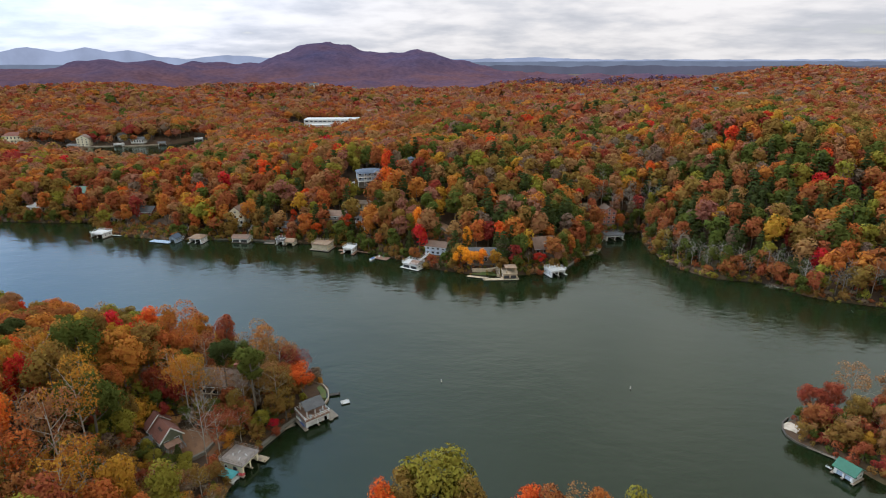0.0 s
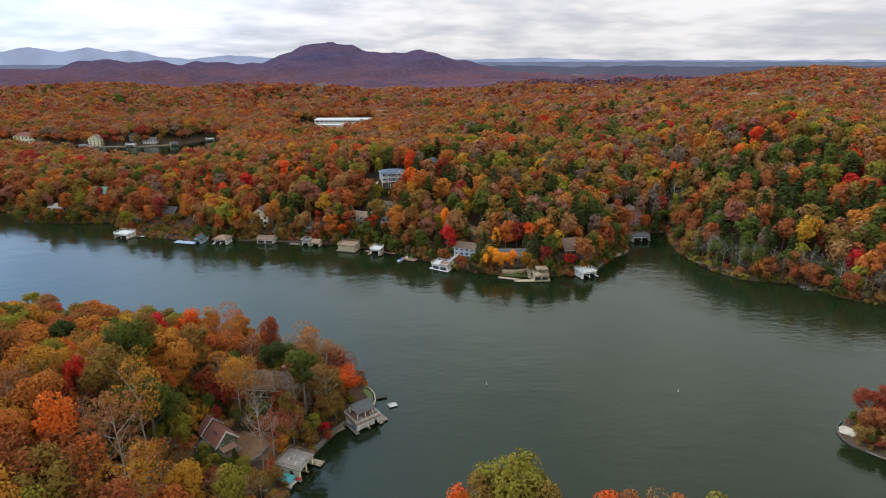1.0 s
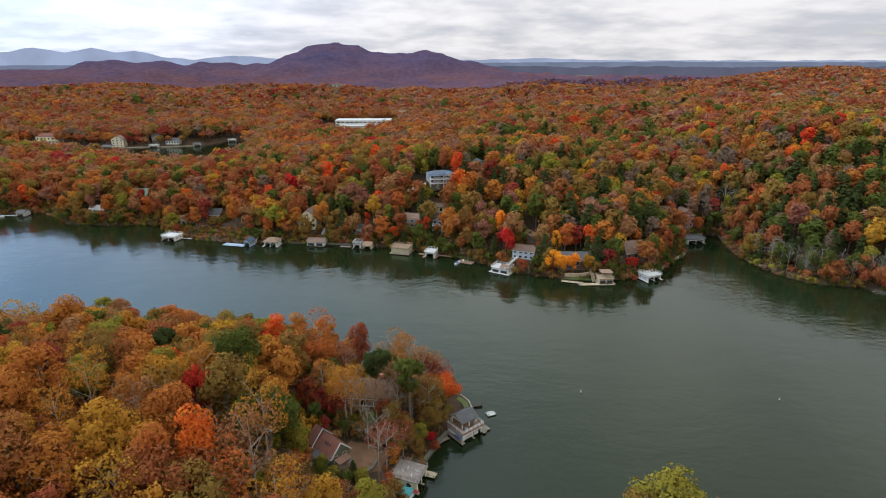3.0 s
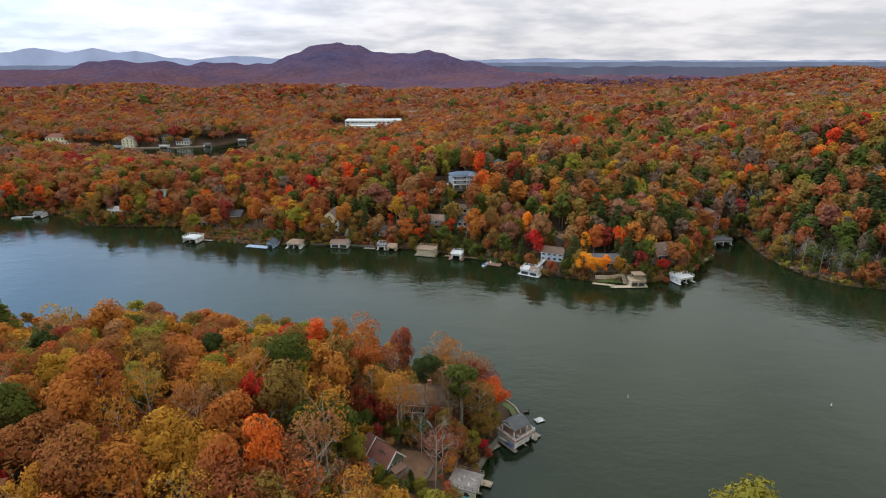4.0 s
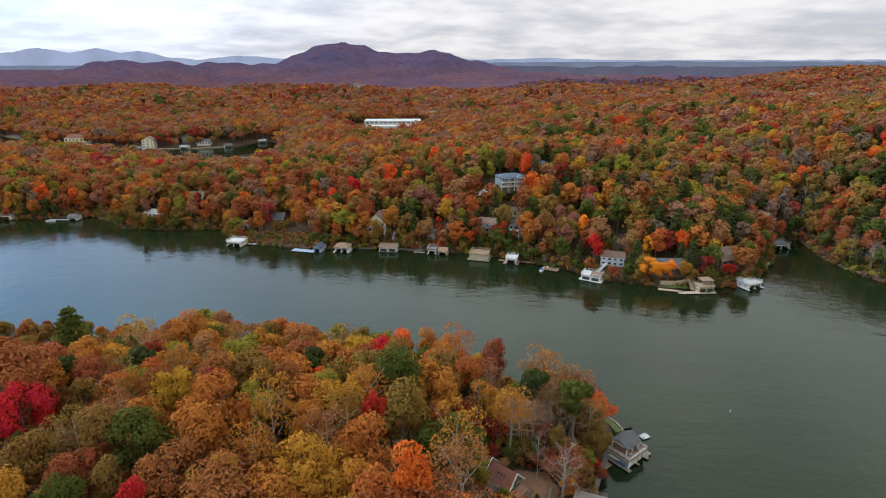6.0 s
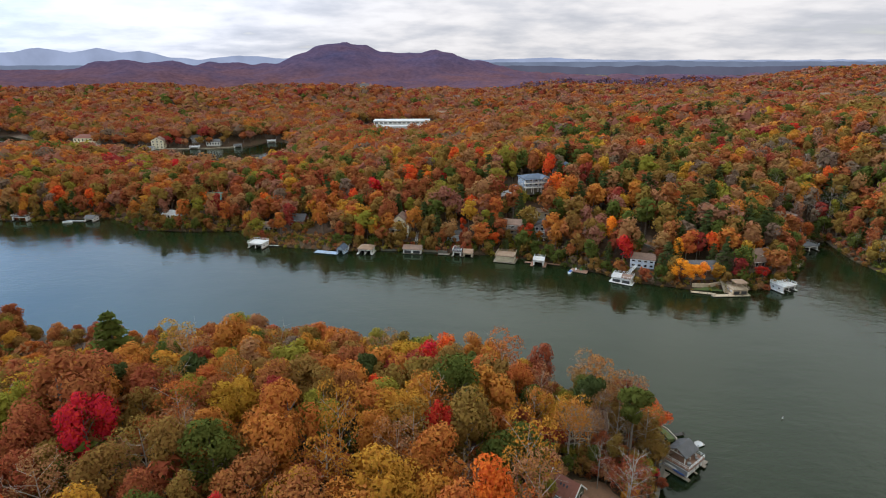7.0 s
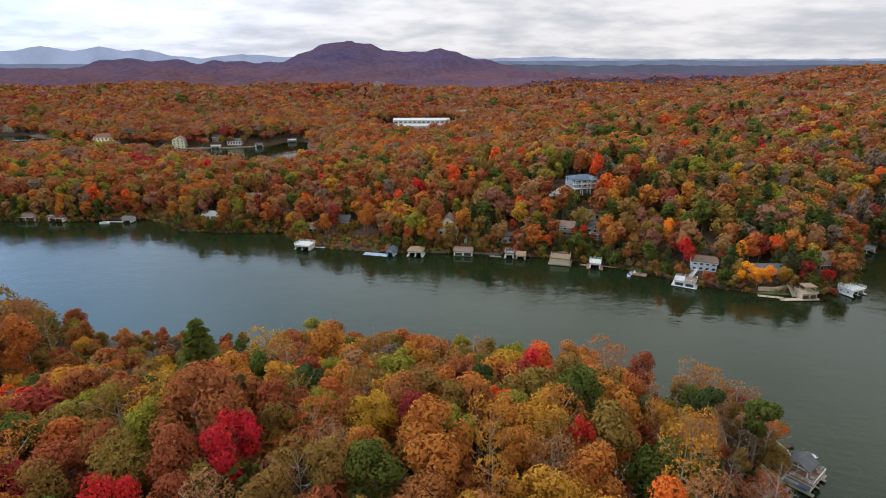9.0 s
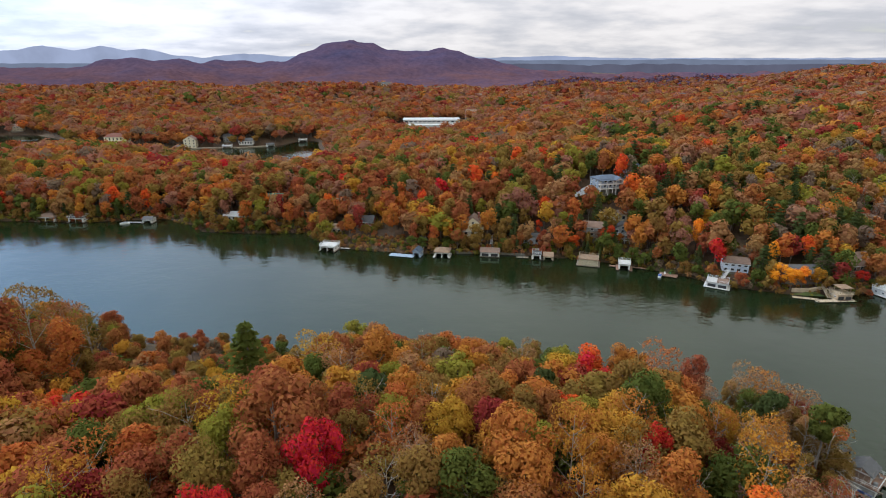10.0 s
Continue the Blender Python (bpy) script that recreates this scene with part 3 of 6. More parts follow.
# open views over low growth from the lake up to houses and lanes: x, y, half width, length, tallest growth
VIEWS = [(-119, 316, 5, 14, 2.5), (-89, 310, 3.5, 10, 3), (-59, 303, 3.5, 10, 4), (-43.4, 302, 3, 9, 3), (-45, 334, 7, 9, 4), (-57, 338, 5, 12, 2), (-20.4, 361, 7, 14, 3), (-239, 362, 5, 11, 5), (-2, 267, 6, 12, 1.5),
         (20, 256, 8, 14, 1.5), (49, 263, 5, 16, 2.5), (95.5, 317, 4, 12, 3), (-177, 330, 4, 11, 5), (-196, 326, 5, 12, 3), (-259, 349, 5, 10, 3), (-10, 309, 2, 12, 2.5), (-5, 299, 2.5, 12, 2.5), (2, 290, 2.5, 12, 2), (8, 280, 2.5, 12, 2),
         (-62, 347, 4, 14, 2.5), (40, 416, 7, 18, 6), (-180, 315, 9, 16, 2.5), (-165, 312, 9, 16, 2.5)]


def lowered(x, y, h):
    """Heights kept down where a view is open towards the water; what would be lower than a shrub goes."""
    for cx, cy, half, length, most in VIEWS:
        a, b = -65 - cx, 12 - cy
        s = math.hypot(a, b)
        along, across = ((x - cx) * a + (y - cy) * b) / s, ((x - cx) * b - (y - cy) * a) / s
        h = np.where((along > -3) & (along < length) & (np.abs(across) < half), np.minimum(h, most), h)
    return h


x, y = scatter(-500, 350, 180, 444, 7.1, rs, 1.6)
far_side = (y > 202) | (x > 90)
x, y = x[far_side], y[far_side]
h = lowered(x, y, sizes(x, y, 13, 21))
x, y, h = x[h > 6], y[h > 6], h[h > 6]
woods("far_shore_woods", "dense autumn woods of orange, rust and green trees on the slope above the lake", x, y, h, LOD1, PINE1, rs, broad=1.1)
x, y = scatter(-290, 130, 225, 440, 3.0, rs, 2.0, False)
h = lowered(x, y, np.full(len(x), 99.0))
for cx, cy, r in CLEAR:
    h = np.where((x - cx) ** 2 + (y - cy) ** 2 < (0.6 * r) ** 2, 99.0, h)
x, y, h = x[h < 90], y[h < 90], h[h < 90] * rs.uniform(0.55, 1.15, (h < 90).sum())
woods("bank_brush", "low olive, green and russet brush on the open banks below the houses", x, y, h, [broad_crown(rs, 80, 0.10, 7, 0.34, 0.25, 0.45, 0.25) for _ in range(4)], PINE2, rs,
      np.array([ORDER.index(k) for k in ("olive", "green", "lime", "green", "rust", "olive", "tan")])[rs.randint(0, 7, len(x))], False)
x, y = scatter(-500, 350, 180, 396, 2.6, rs, -1.3, False)
fringe = ((y > 202) | (x > 90)) & (lake_distance(x, y) < 13) & (rs.uniform(size=len(x)) < np.where(lake_distance(x, y) < 4, 0.95, 0.7))
for cx, cy, r in CLEAR:
    fringe &= (x - cx) ** 2 + (y - cy) ** 2 > (0.7 * r) ** 2
x, y = x[fringe], y[fringe]
low = np.array([ORDER.index(k) for k in ("olive", "green", "lime", "tan", "rust", "olive", "bare")])[rs.randint(0, 7, len(x))]
woods("shore_shrubs", "low olive and brown shrubs along the lake's bank", x, y, lowered(x, y, rs.uniform(1.6, 4.4, len(x))), [broad_crown(rs, 80, 0.10, 7, 0.3, 0.25, 0.45, 0.25) for _ in range(4)], PINE2, rs, low, False)
x, y = scatter(-400, 330, 190, 390, 3.9, rs, -0.5)
d = lake_distance(x, y)
open_side = (x > 100) & (y < 330)
rim = ((y > 210) | (x > 100)) & (d < np.where(open_side, 7, 5)) & (rs.uniform(size=len(x)) < np.where(open_side, 0.3, 0.5))
x, y, open_side = x[rim], y[rim], open_side[rim]
h = lowered(x, y, rs.uniform(6, 10, len(x)) * np.where(open_side, 1.35, 1))
x, y, h = x[h > 4], y[h > 4], h[h > 4]
woods("bank_trees", "olive, rust and grey trees hanging over the lake's far bank", x, y, h, [broad_crown(rs, 330, 0.036, 11, 0.27, 0.33, 0.52, 0.15, 0.4, "lobes") for _ in range(5)], PINE1, rs, np.array([ORDER.index(k) for k in ("olive", "green", "rust", "green", "pine", "olive", "green", "rust", "pine")])[rs.randint(0, 9, len(x))])
x, y = scatter(-920, 680, 444, 864, 10.4, rs, 1.5)
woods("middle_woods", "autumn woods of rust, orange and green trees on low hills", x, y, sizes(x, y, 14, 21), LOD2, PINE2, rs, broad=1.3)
x, y = scatter(-1800, 1700, 864, 1960, 13.0, rs)
woods("distant_woods", "autumn woods over distant hills, russet tones muted for haze", x, y, rs.uniform(13, 19, len(x)), LOD3, PINE3, rs, trunk=False, broad=1.35)

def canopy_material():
    """Closed woods seen from kilometres off: haze painted in as purple, redder on the lower slopes."""
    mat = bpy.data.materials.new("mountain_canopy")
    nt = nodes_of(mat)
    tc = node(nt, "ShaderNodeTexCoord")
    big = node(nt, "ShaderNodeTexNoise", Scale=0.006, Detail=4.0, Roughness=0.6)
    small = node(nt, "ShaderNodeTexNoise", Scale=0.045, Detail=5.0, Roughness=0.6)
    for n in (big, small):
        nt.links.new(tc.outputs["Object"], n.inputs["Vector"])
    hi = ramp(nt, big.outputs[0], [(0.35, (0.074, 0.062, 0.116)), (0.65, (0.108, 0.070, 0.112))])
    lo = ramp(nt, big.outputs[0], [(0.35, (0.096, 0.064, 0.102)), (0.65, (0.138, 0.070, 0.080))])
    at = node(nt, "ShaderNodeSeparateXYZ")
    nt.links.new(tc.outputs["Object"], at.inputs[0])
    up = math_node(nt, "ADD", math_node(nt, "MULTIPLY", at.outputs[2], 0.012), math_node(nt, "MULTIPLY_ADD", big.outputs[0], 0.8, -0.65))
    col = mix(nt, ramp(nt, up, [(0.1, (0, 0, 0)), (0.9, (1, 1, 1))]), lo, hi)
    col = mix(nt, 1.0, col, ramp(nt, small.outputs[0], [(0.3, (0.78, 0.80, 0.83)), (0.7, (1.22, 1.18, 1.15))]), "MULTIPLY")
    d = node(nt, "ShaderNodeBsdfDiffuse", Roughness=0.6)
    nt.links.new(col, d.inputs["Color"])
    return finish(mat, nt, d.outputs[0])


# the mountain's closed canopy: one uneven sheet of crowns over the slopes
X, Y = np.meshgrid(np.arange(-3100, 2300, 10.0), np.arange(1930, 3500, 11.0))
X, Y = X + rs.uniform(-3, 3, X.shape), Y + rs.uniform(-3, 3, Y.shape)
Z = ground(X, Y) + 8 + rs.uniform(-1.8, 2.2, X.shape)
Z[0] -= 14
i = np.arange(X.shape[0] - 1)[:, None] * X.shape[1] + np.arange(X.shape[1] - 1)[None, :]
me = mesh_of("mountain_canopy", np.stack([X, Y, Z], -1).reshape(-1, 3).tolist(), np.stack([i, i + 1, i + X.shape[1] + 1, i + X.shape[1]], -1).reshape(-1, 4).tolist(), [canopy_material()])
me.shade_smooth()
tagged(new("mountain_canopy", me), "brown woods covering the mountain's slopes, tinted purple for haze", "trees", kind="stuff")


# the near headland's trees, each a thing of its own
def crown_set(kind):
    if kind == "broad":
        return [broad_crown(rs, 2300, 0.0112, 22, 0.24, 0.25, 0.64, 0.105, 0.4, "lobes") for _ in range(5)] + [broad_crown(rs, 2000, 0.0112, 16, 0.15, 0.3, 0.61, 0.1, 0.4, "lobes") for _ in range(5)]
    if kind == "airy":
        return [broad_crown(rs, 1350, 0.0088, 17, 0.22, 0.26, 0.68, 0.095, 0.8) for _ in range(4)]
    if kind == "pine":
        return [pine_crown(rs, 1500, 0.019, 0.14, 0.26)]
    return [tufted_pine(rs, 1300, 0.014) for _ in range(2)]


NAMES = {"broad": "broadleaf_tree", "airy": "thin_tree", "pine": "spruce_tree", "tuft": "pine_tree", "bare": "bare_tree"}
WORDS = {"pine": "dark green", "green": "deep green", "lime": "yellow-green", "olive": "olive and bronze", "gold": "golden yellow", "orange": "bright orange",
         "rust": "rusty brown", "russet": "faded russet", "amber": "glowing amber", "tan": "tan, thinning", "bare": "grey-brown, almost leafless", "plum": "purple-brown", "crimson": "dark crimson", "red": "vivid red", "flame": "flame orange-red"}
CROWNS = {k: [soup_mesh("crown", q, [LEAF["olive"]], normals=nn) for q, nn in crown_set(k)] for k in ("broad", "airy", "pine", "tuft")}
TRUNKS = {"broad": [soup_mesh("trunk", trunk_pieces(rs), [BARK]) for _ in range(3)], "airy": [soup_mesh("trunk", trunk_pieces(rs, 0.92, 0.33, 10, 0.24, 3, 0.0088), [PALE_BARK]) for _ in range(2)],
          "pine": [soup_mesh("trunk", trunk_pieces(rs, 0.97, 0.9, 0), [BARK])], "tuft": [soup_mesh("trunk", trunk_pieces(rs, 0.93, 0.6, 6, 0.12), [BARK])],
          "bare": [soup_mesh("trunk", trunk_pieces(rs, 0.94, 0.34, 15, 0.22, 7, 0.0058), [PALE_BARK]) for _ in range(2)]}


def tree(x, y, height, kind, colour, wide=1.0, label=""):
    group = "trees along the far bank" if y > 200 and x > -215 else "trees on the point" if x > 60 else "trees of the near shore" if x > -30 else "trees of the near headland"
    z = float(ground(np.array([x]), np.array([y]))[0])
    root = new(NAMES[kind] if height > 6 else 'shrub')
    root.matrix_world = pose(x, y, z - 0.1, 0, 0, rs.uniform(0, 360))
    tagged(root, label or f"{'tall ' if height > 18 else ''}{NAMES[kind].replace('_', ' ') if height > 6 else 'low rounded shrub'} with {WORDS[colour]} foliage", "tree", group)
    t = new("trunk", TRUNKS[kind][rs.randint(len(TRUNKS[kind]))])
    pieces = [t]
    if kind != "bare":
        c = new("crown", CROWNS[kind][rs.randint(len(CROWNS[kind]))])
        c.material_slots[0].link = "OBJECT"
        c.material_slots[0].material = LEAF[colour]
        pieces.append(c)
    for o in pieces:
        o.parent = root
        o.scale = (height * wide, height * wide, height)
    return root


PLACED = [(-93.2, 127.0, 35.5, "broad", "green", 1.1), (-154.5, 98.0, 45.0, "broad", "red", 0.85), (-96.4, 111.8, 34.4, "broad", "red", 0.6), (-167.5, 87.0, 43.2, "broad", "red", 0.6),
          (-158.5, 80.8, 40.0, "broad", "flame", 0.8), (-127, 80.6, 40.5, "broad", "red", 0.6), (-171, 105.7, 42.0, "broad", "lime", 0.9), (-162.5, 104.5, 48.5, "broad", "rust", 1.15),
          (-186.7, 157.4, 31.2, "pine", "green", 1.25), (-129.0, 146.4, 33.0, "broad", "gold", 1.0), (-131.8, 92.4, 44.2, "broad", "green", 1.1), (-122.5, 102.5, 45.0, "broad", "orange", 1.0),
          (-152.0, 153.0, 32.0, "broad", "orange", 1.15), (-168.0, 158.0, 29.0, "airy", "gold", 1.2), (-160.0, 146.0, 31.0, "airy", "tan", 1.2), (-146.0, 136.0, 33.0, "broad", "lime", 0.8), (-141.0, 158.5, 26.5, "airy", "olive", 1.1),
          (-250.0, 167.0, 39.5, "airy", "olive", 0.9), (-243.5, 171.0, 31.5, "airy", "tan", 0.9), (-240.0, 175.5, 27.5, "airy", "olive", 1.0), (-258.0, 160.0, 40.0, "broad", "rust", 0.9), (-252.0, 150.0, 37.0, "broad", "orange", 0.9), (-236.0, 160.0, 31.0, "broad", "orange", 0.9),
          (-114.0, 103.5, 43.0, "airy", "gold", 0.7), (-114.4, 94.0, 40.5, "airy", "gold", 0.8), (-79.7, 154.8, 26.2, "airy", "orange", 1.0), (-87.4, 161.0, 22.8, "broad", "orange", 0.9), (-93.5, 144.0, 28.0, "broad", "gold", 0.9), (-94.5, 134.0, 35.0, "broad", "olive", 0.8),
          (-80.0, 105.0, 35.4, "airy", "gold", 0.8), (-88.0, 91.5, 37.0, "broad", "flame", 0.8), (-74.0, 133.0, 24.0, "airy", "orange", 0.9), (-128.0, 160.0, 21.0, "broad", "crimson", 0.9), (-113.0, 165.0, 21.4, "airy", "tan", 1.1),
          (-76.1, 146.5, 23.0, "broad", "orange", 0.9), (-83.3, 123.0, 25.6, "broad", "orange", 0.8), (-41.4, 143.0, 12.8, "broad", "flame", 1.35),
          (-60.5, 136.5, 24.0, "tuft", "pine", 1.0), (-68.0, 157.6, 24.0, "broad", "rust", 0.75), (-57.6, 112.8, 24.0, "bare", "bare", 1.0), (-56.0, 116.6, 15.5, "airy", "rust", 1.3),
          (-51.0, 131.0, 24.0, "tuft", "green", 1.05), (-46.4, 134.5, 17.5, "airy", "olive", 1.2), (-43.6, 133.0, 11.5, "broad", "olive", 1.0), (-48.0, 146.0, 19.0, "airy", "tan", 1.2),
          (-52.5, 150.5, 21.0, "airy", "orange", 1.1), (-57.0, 152.5, 21.0, "airy", "tan", 1.1), (-55.5, 128.5, 14.0, "broad", "olive", 0.9), (-60.5, 127.5, 12.0, "broad", "green", 1.1),
          (-70.0, 129.0, 17.0, "broad", "crimson", 0.9), (-74.5, 125.5, 15.5, "broad", "green", 1.0), (-67.0, 126.0, 25.5, "airy", "orange", 0.9), (-66.4, 129.6, 24.0, "airy", "gold", 0.9),
          (-71.5, 122.5, 13.5, "broad", "crimson", 0.9), (-63.0, 110.5, 10.0, "pine", "pine", 0.9), (-67.5, 108.0, 10.5, "broad", "lime", 1.2), (-75.5, 112.0, 19.0, "broad", "lime", 1.1), (-69.8, 110.2, 12.0, "broad", "lime", 1.0), (-64.5, 108.6, 9.0, "broad", "green", 1.3), (-61.2, 109.6, 8.5, "broad", "lime", 1.2), (-73.0, 106.0, 13.0, "airy", "olive", 1.3), (-70.5, 103.5, 12.0, "airy", "gold", 1.3), (-58.5, 101.5, 9.5, "airy", "tan", 1.4), (-66.0, 97.5, 10.0, "airy", "olive", 1.4), (-61.5, 97.0, 9.0, "broad", "olive", 1.2), (-56.0, 97.0, 8.0, "airy", "gold", 1.4), (-78.5, 120.5, 18.0, "broad", "olive", 0.9), (-80.5, 116.0, 18.0, "broad", "green", 0.9), (-77.5, 130.5, 19.5, "broad", "crimson", 0.8), (-67.5, 124.5, 11.0, "broad", "green", 1.2), (-64.5, 127.0, 9.5, "broad", "green", 1.2), (-73.8, 129.5, 17.0, "broad", "crimson", 0.8), (-58.0, 131.0, 13.0, "broad", "rust", 0.9), (-53.0, 127.0, 9.0, "broad", "green", 1.2), (-46.2, 131.2, 10.5, "broad", "olive", 1.2), (-50.5, 136.8, 16.0, "broad", "olive", 0.9), (-46.5, 142.5, 14.0, "broad", "rust", 1.0), (-50.0, 143.8, 17.0, "broad", "olive", 0.9), (-47.0, 150.0, 15.0, "broad", "crimson", 1.1), (-43.2, 149.6, 13.0, "airy", "crimson", 1.2), (-58.5, 146.8, 19.0, "broad", "green", 0.8), (-73.5, 139.0, 20.0, "broad", "green", 0.9), (-70.0, 146.5, 21.0, "airy", "tan", 1.0), (-54.0, 144.8, 18.0, "airy", "tan", 1.0),
          (-59.5, 106.5, 8.5, "broad", "lime", 1.4), (-53.5, 108.0, 7.0, "broad", "olive", 1.4), (-55.0, 103.0, 9.0, "airy", "olive", 1.4), (-64.0, 101.5, 11.0, "airy", "tan", 1.4), (-50.5, 99.0, 8.0, "airy", "olive", 1.4),
          (-60.0, 133.0, 18.0, "airy", "tan", 0.9), (-66.0, 133.0, 20.0, "airy", "olive", 0.9), (-71.0, 134.5, 21.0, "broad", "gold", 0.8), (-57.5, 135.0, 17.0, "airy", "bare", 1.0), (-53.5, 134.5, 18.0, "broad", "olive", 0.7), (-62.5, 130.0, 9.0, "broad", "crimson", 1.2), (-48.7, 126.6, 8.0, "broad", "lime", 1.5), (-46.0, 128.6, 4.4, "broad", "red", 1.5), (-44.5, 126.0, 3.4, "broad", "crimson", 1.6), (-52.5, 122.0, 12.0, "airy", "rust", 1.2),
          (-63.5, 129.0, 22.0, "bare", "bare", 1.0), (-54.5, 131.5, 20.0, "bare", "bare", 1.1), (-50.5, 133.5, 18.0, "bare", "bare", 1.0), (-61.0, 121.8, 19.0, "bare", "bare", 0.9), (-92.0, 104.0, 30.0, "bare", "bare", 0.9), (-72.0, 98.0, 17.0, "bare", "bare", 1.2), (-51.5, 126.0, 11.0, "broad", "olive", 0.9), (-44.5, 138.5, 13.0, "broad", "olive", 0.9), (-49.0, 139.5, 17.0, "broad", "tan", 0.8), (-56.0, 141.0, 19.0, "airy", "tan", 1.0),
          (-1.0, 87.0, 28.4, "broad", "lime", 1.0), (-6.8, 85.2, 25.2, "broad", "olive", 0.8), (-11.2, 81.6, 24.6, "broad", "flame", 0.7), (5.2, 82.6, 25.0, "broad", "olive", 0.8), (9.4, 80.6, 22.4, "broad", "crimson", 0.8),
          (15.8, 84.2, 24.2, "broad", "flame", 0.8), (20.2, 82.0, 23.2, "broad", "rust", 0.8), (24.2, 82.6, 21.6, "airy", "tan", 1.0), (29.6, 82.6, 22.2, "broad", "orange", 0.8), (35.6, 82.4, 22.0, "broad", "lime", 0.8), (41.0, 78.0, 19.0, "broad", "olive", 0.9),
          (100.7, 131.4, 12.6, "broad", "crimson", 1.1), (106.9, 132.6, 13.4, "broad", "crimson", 1.0), (98.4, 127.4, 8.4, "broad", "rust", 1.3), (113.8, 135.0, 17.0, "airy", "tan", 1.1), (105.0, 124.5, 9.5, "airy", "olive", 1.3),
          (110.0, 127.0, 13.0, "broad", "olive", 1.0), (107.5, 118.5, 7.5, "broad", "gold", 1.2), (113.0, 119.0, 12.0, "airy", "rust", 1.2), (118.5, 127.0, 16.0, "broad", "rust", 1.0), (118.0, 112.5, 14.0, "airy", "rust", 1.2), (112.0, 112.5, 8.0, "airy", "tan", 1.3),
          (124.0, 119.5, 16.0, "broad", "olive", 1.0), (124.5, 133.5, 17.0, "broad", "tan", 1.0), (129.0, 126.0, 17.0, "broad", "rust", 1.0), (121.0, 105.5, 12.0, "broad", "olive", 1.0)]
# trees that stand out on the far bank
PLACED += [(12.0, 262.5, 19.0, "broad", "amber", 0.85), (8.6, 250.0, 13.5, "broad", "amber", 1.3), (13.6, 249.2, 11.5, "broad", "amber", 1.3), (18.4, 249.2, 12.0, "broad", "amber", 1.2), (24.4, 249.0, 13.0, "broad", "gold", 1.1), (5.0, 264.0, 15.0, "broad", "rust", 1.2), (-5.0, 271.0, 14.5, "broad", "rust", 1.3), (29.6, 253.6, 16.0, "airy", "bare", 1.1),
           (40.0, 263.5, 18.2, "broad", "rust", 0.8), (46.5, 252.6, 9.0, "broad", "red", 1.6), (41.0, 253.0, 10.0, "airy", "bare", 1.2), (53.5, 257.0, 13.0, "broad", "orange", 1.0), (57.0, 262.0, 9.8, "broad", "flame", 1.1), (52.0, 263.5, 14.4, "broad", "orange", 1.0), (66.0, 276.0, 15.5, "broad", "rust", 0.9),
           (-52.5, 294.8, 17.5, "broad", "red", 0.9), (-69.7, 295.0, 12.5, "broad", "flame", 1.3), (-77.1, 296.0, 12.5, "broad", "orange", 1.2), (-95.0, 301.0, 13.0, "broad", "rust", 1.1), (-84.0, 300.0, 13.0, "broad", "crimson", 1.0), (-62.0, 296.0, 14.0, "broad", "olive", 0.9), (-55.5, 297.0, 15.0, "broad", "rust", 0.9), (-46.5, 296.5, 12.5, "broad", "orange", 1.0), (-40.5, 294.0, 13.0, "broad", "tan", 1.0), (-27.0, 284.0, 14.0, "broad", "rust", 1.0), (-21.0, 281.0, 12.0, "broad", "olive", 1.0), (-37.0, 289.0, 12.0, "broad", "olive", 1.1), (-112.0, 305.5, 9.5, "broad", "olive", 1.2), (-107.0, 308.0, 15.0, "broad", "olive", 1.0), (88.0, 309.0, 12.0, "broad", "olive", 1.0), (101.5, 311.5, 13.0, "broad", "orange", 1.0), (-36.0, 330.0, 27.0, "broad", "rust", 0.9), (-52.0, 331.0, 28.5, "broad", "olive", 0.9), (-62.5, 304.2, 17.4, "broad", "orange", 0.9), (-33.5, 292.0, 21.0, "broad", "orange", 0.95),
           (-30.7, 287.8, 25.0, "broad", "olive", 0.8), (-14.8, 275.5, 14.2, "broad", "crimson", 1.1), (-85.0, 309.0, 16.4, "broad", "red", 0.8), (-13.4, 283.7, 24.7, "broad", "amber", 0.75), (-2.0, 276.0, 14.0, "airy", "rust", 1.3),
           (-128.0, 304.0, 14.0, "broad", "lime", 1.0), (-206.0, 334.5, 13.0, "broad", "flame", 1.1), (-160.0, 335.0, 20.0, "broad", "red", 0.8), (-190.0, 318.0, 13.0, "broad", "rust", 1.0), (-118.0, 303.0, 10.0, "broad", "gold", 1.0)]
for tx, ty, top, kind, colour, wide in PLACED:
    tree(tx, ty, top - float(ground(np.array([tx]), np.array([ty]))[0]), kind, colour, wide)

# grey leafless trees along the bank of the eastern slope and in the ravine
x, y = scatter(108, 215, 196, 290, 4.6, rs, 0.4, False)
bank = (lake_distance(x, y) < 8) & (rs.uniform(size=len(x)) < 0.9)
for tx, ty in zip(x[bank], y[bank]):
    tree(tx, ty, rs.uniform(10, 16), "bare", "bare", rs.uniform(0.9, 1.3), "grey leafless tree on the wooded bank")
x, y = scatter(98, 132, 322, 400, 9.0, rs, 2.0, False)
for tx, ty in zip(x, y):
    tree(tx, ty, rs.uniform(15, 20), "bare", "bare", rs.uniform(0.9, 1.2), "grey leafless tree in the wooded ravine")

x, y = scatter(-282, -36, 62, 206, 7.3, rs, 1.2)
here = (x < -42) & (y < 206)
x, y = x[here], y[here]
for tx, ty, top, *_ in PLACED:
    free = (x - tx) ** 2 + (y - ty) ** 2 > (5.6 if top > 20 else 4.4) ** 2
    x, y = x[free], y[free]
col = colours_at(x, y, rs, True)
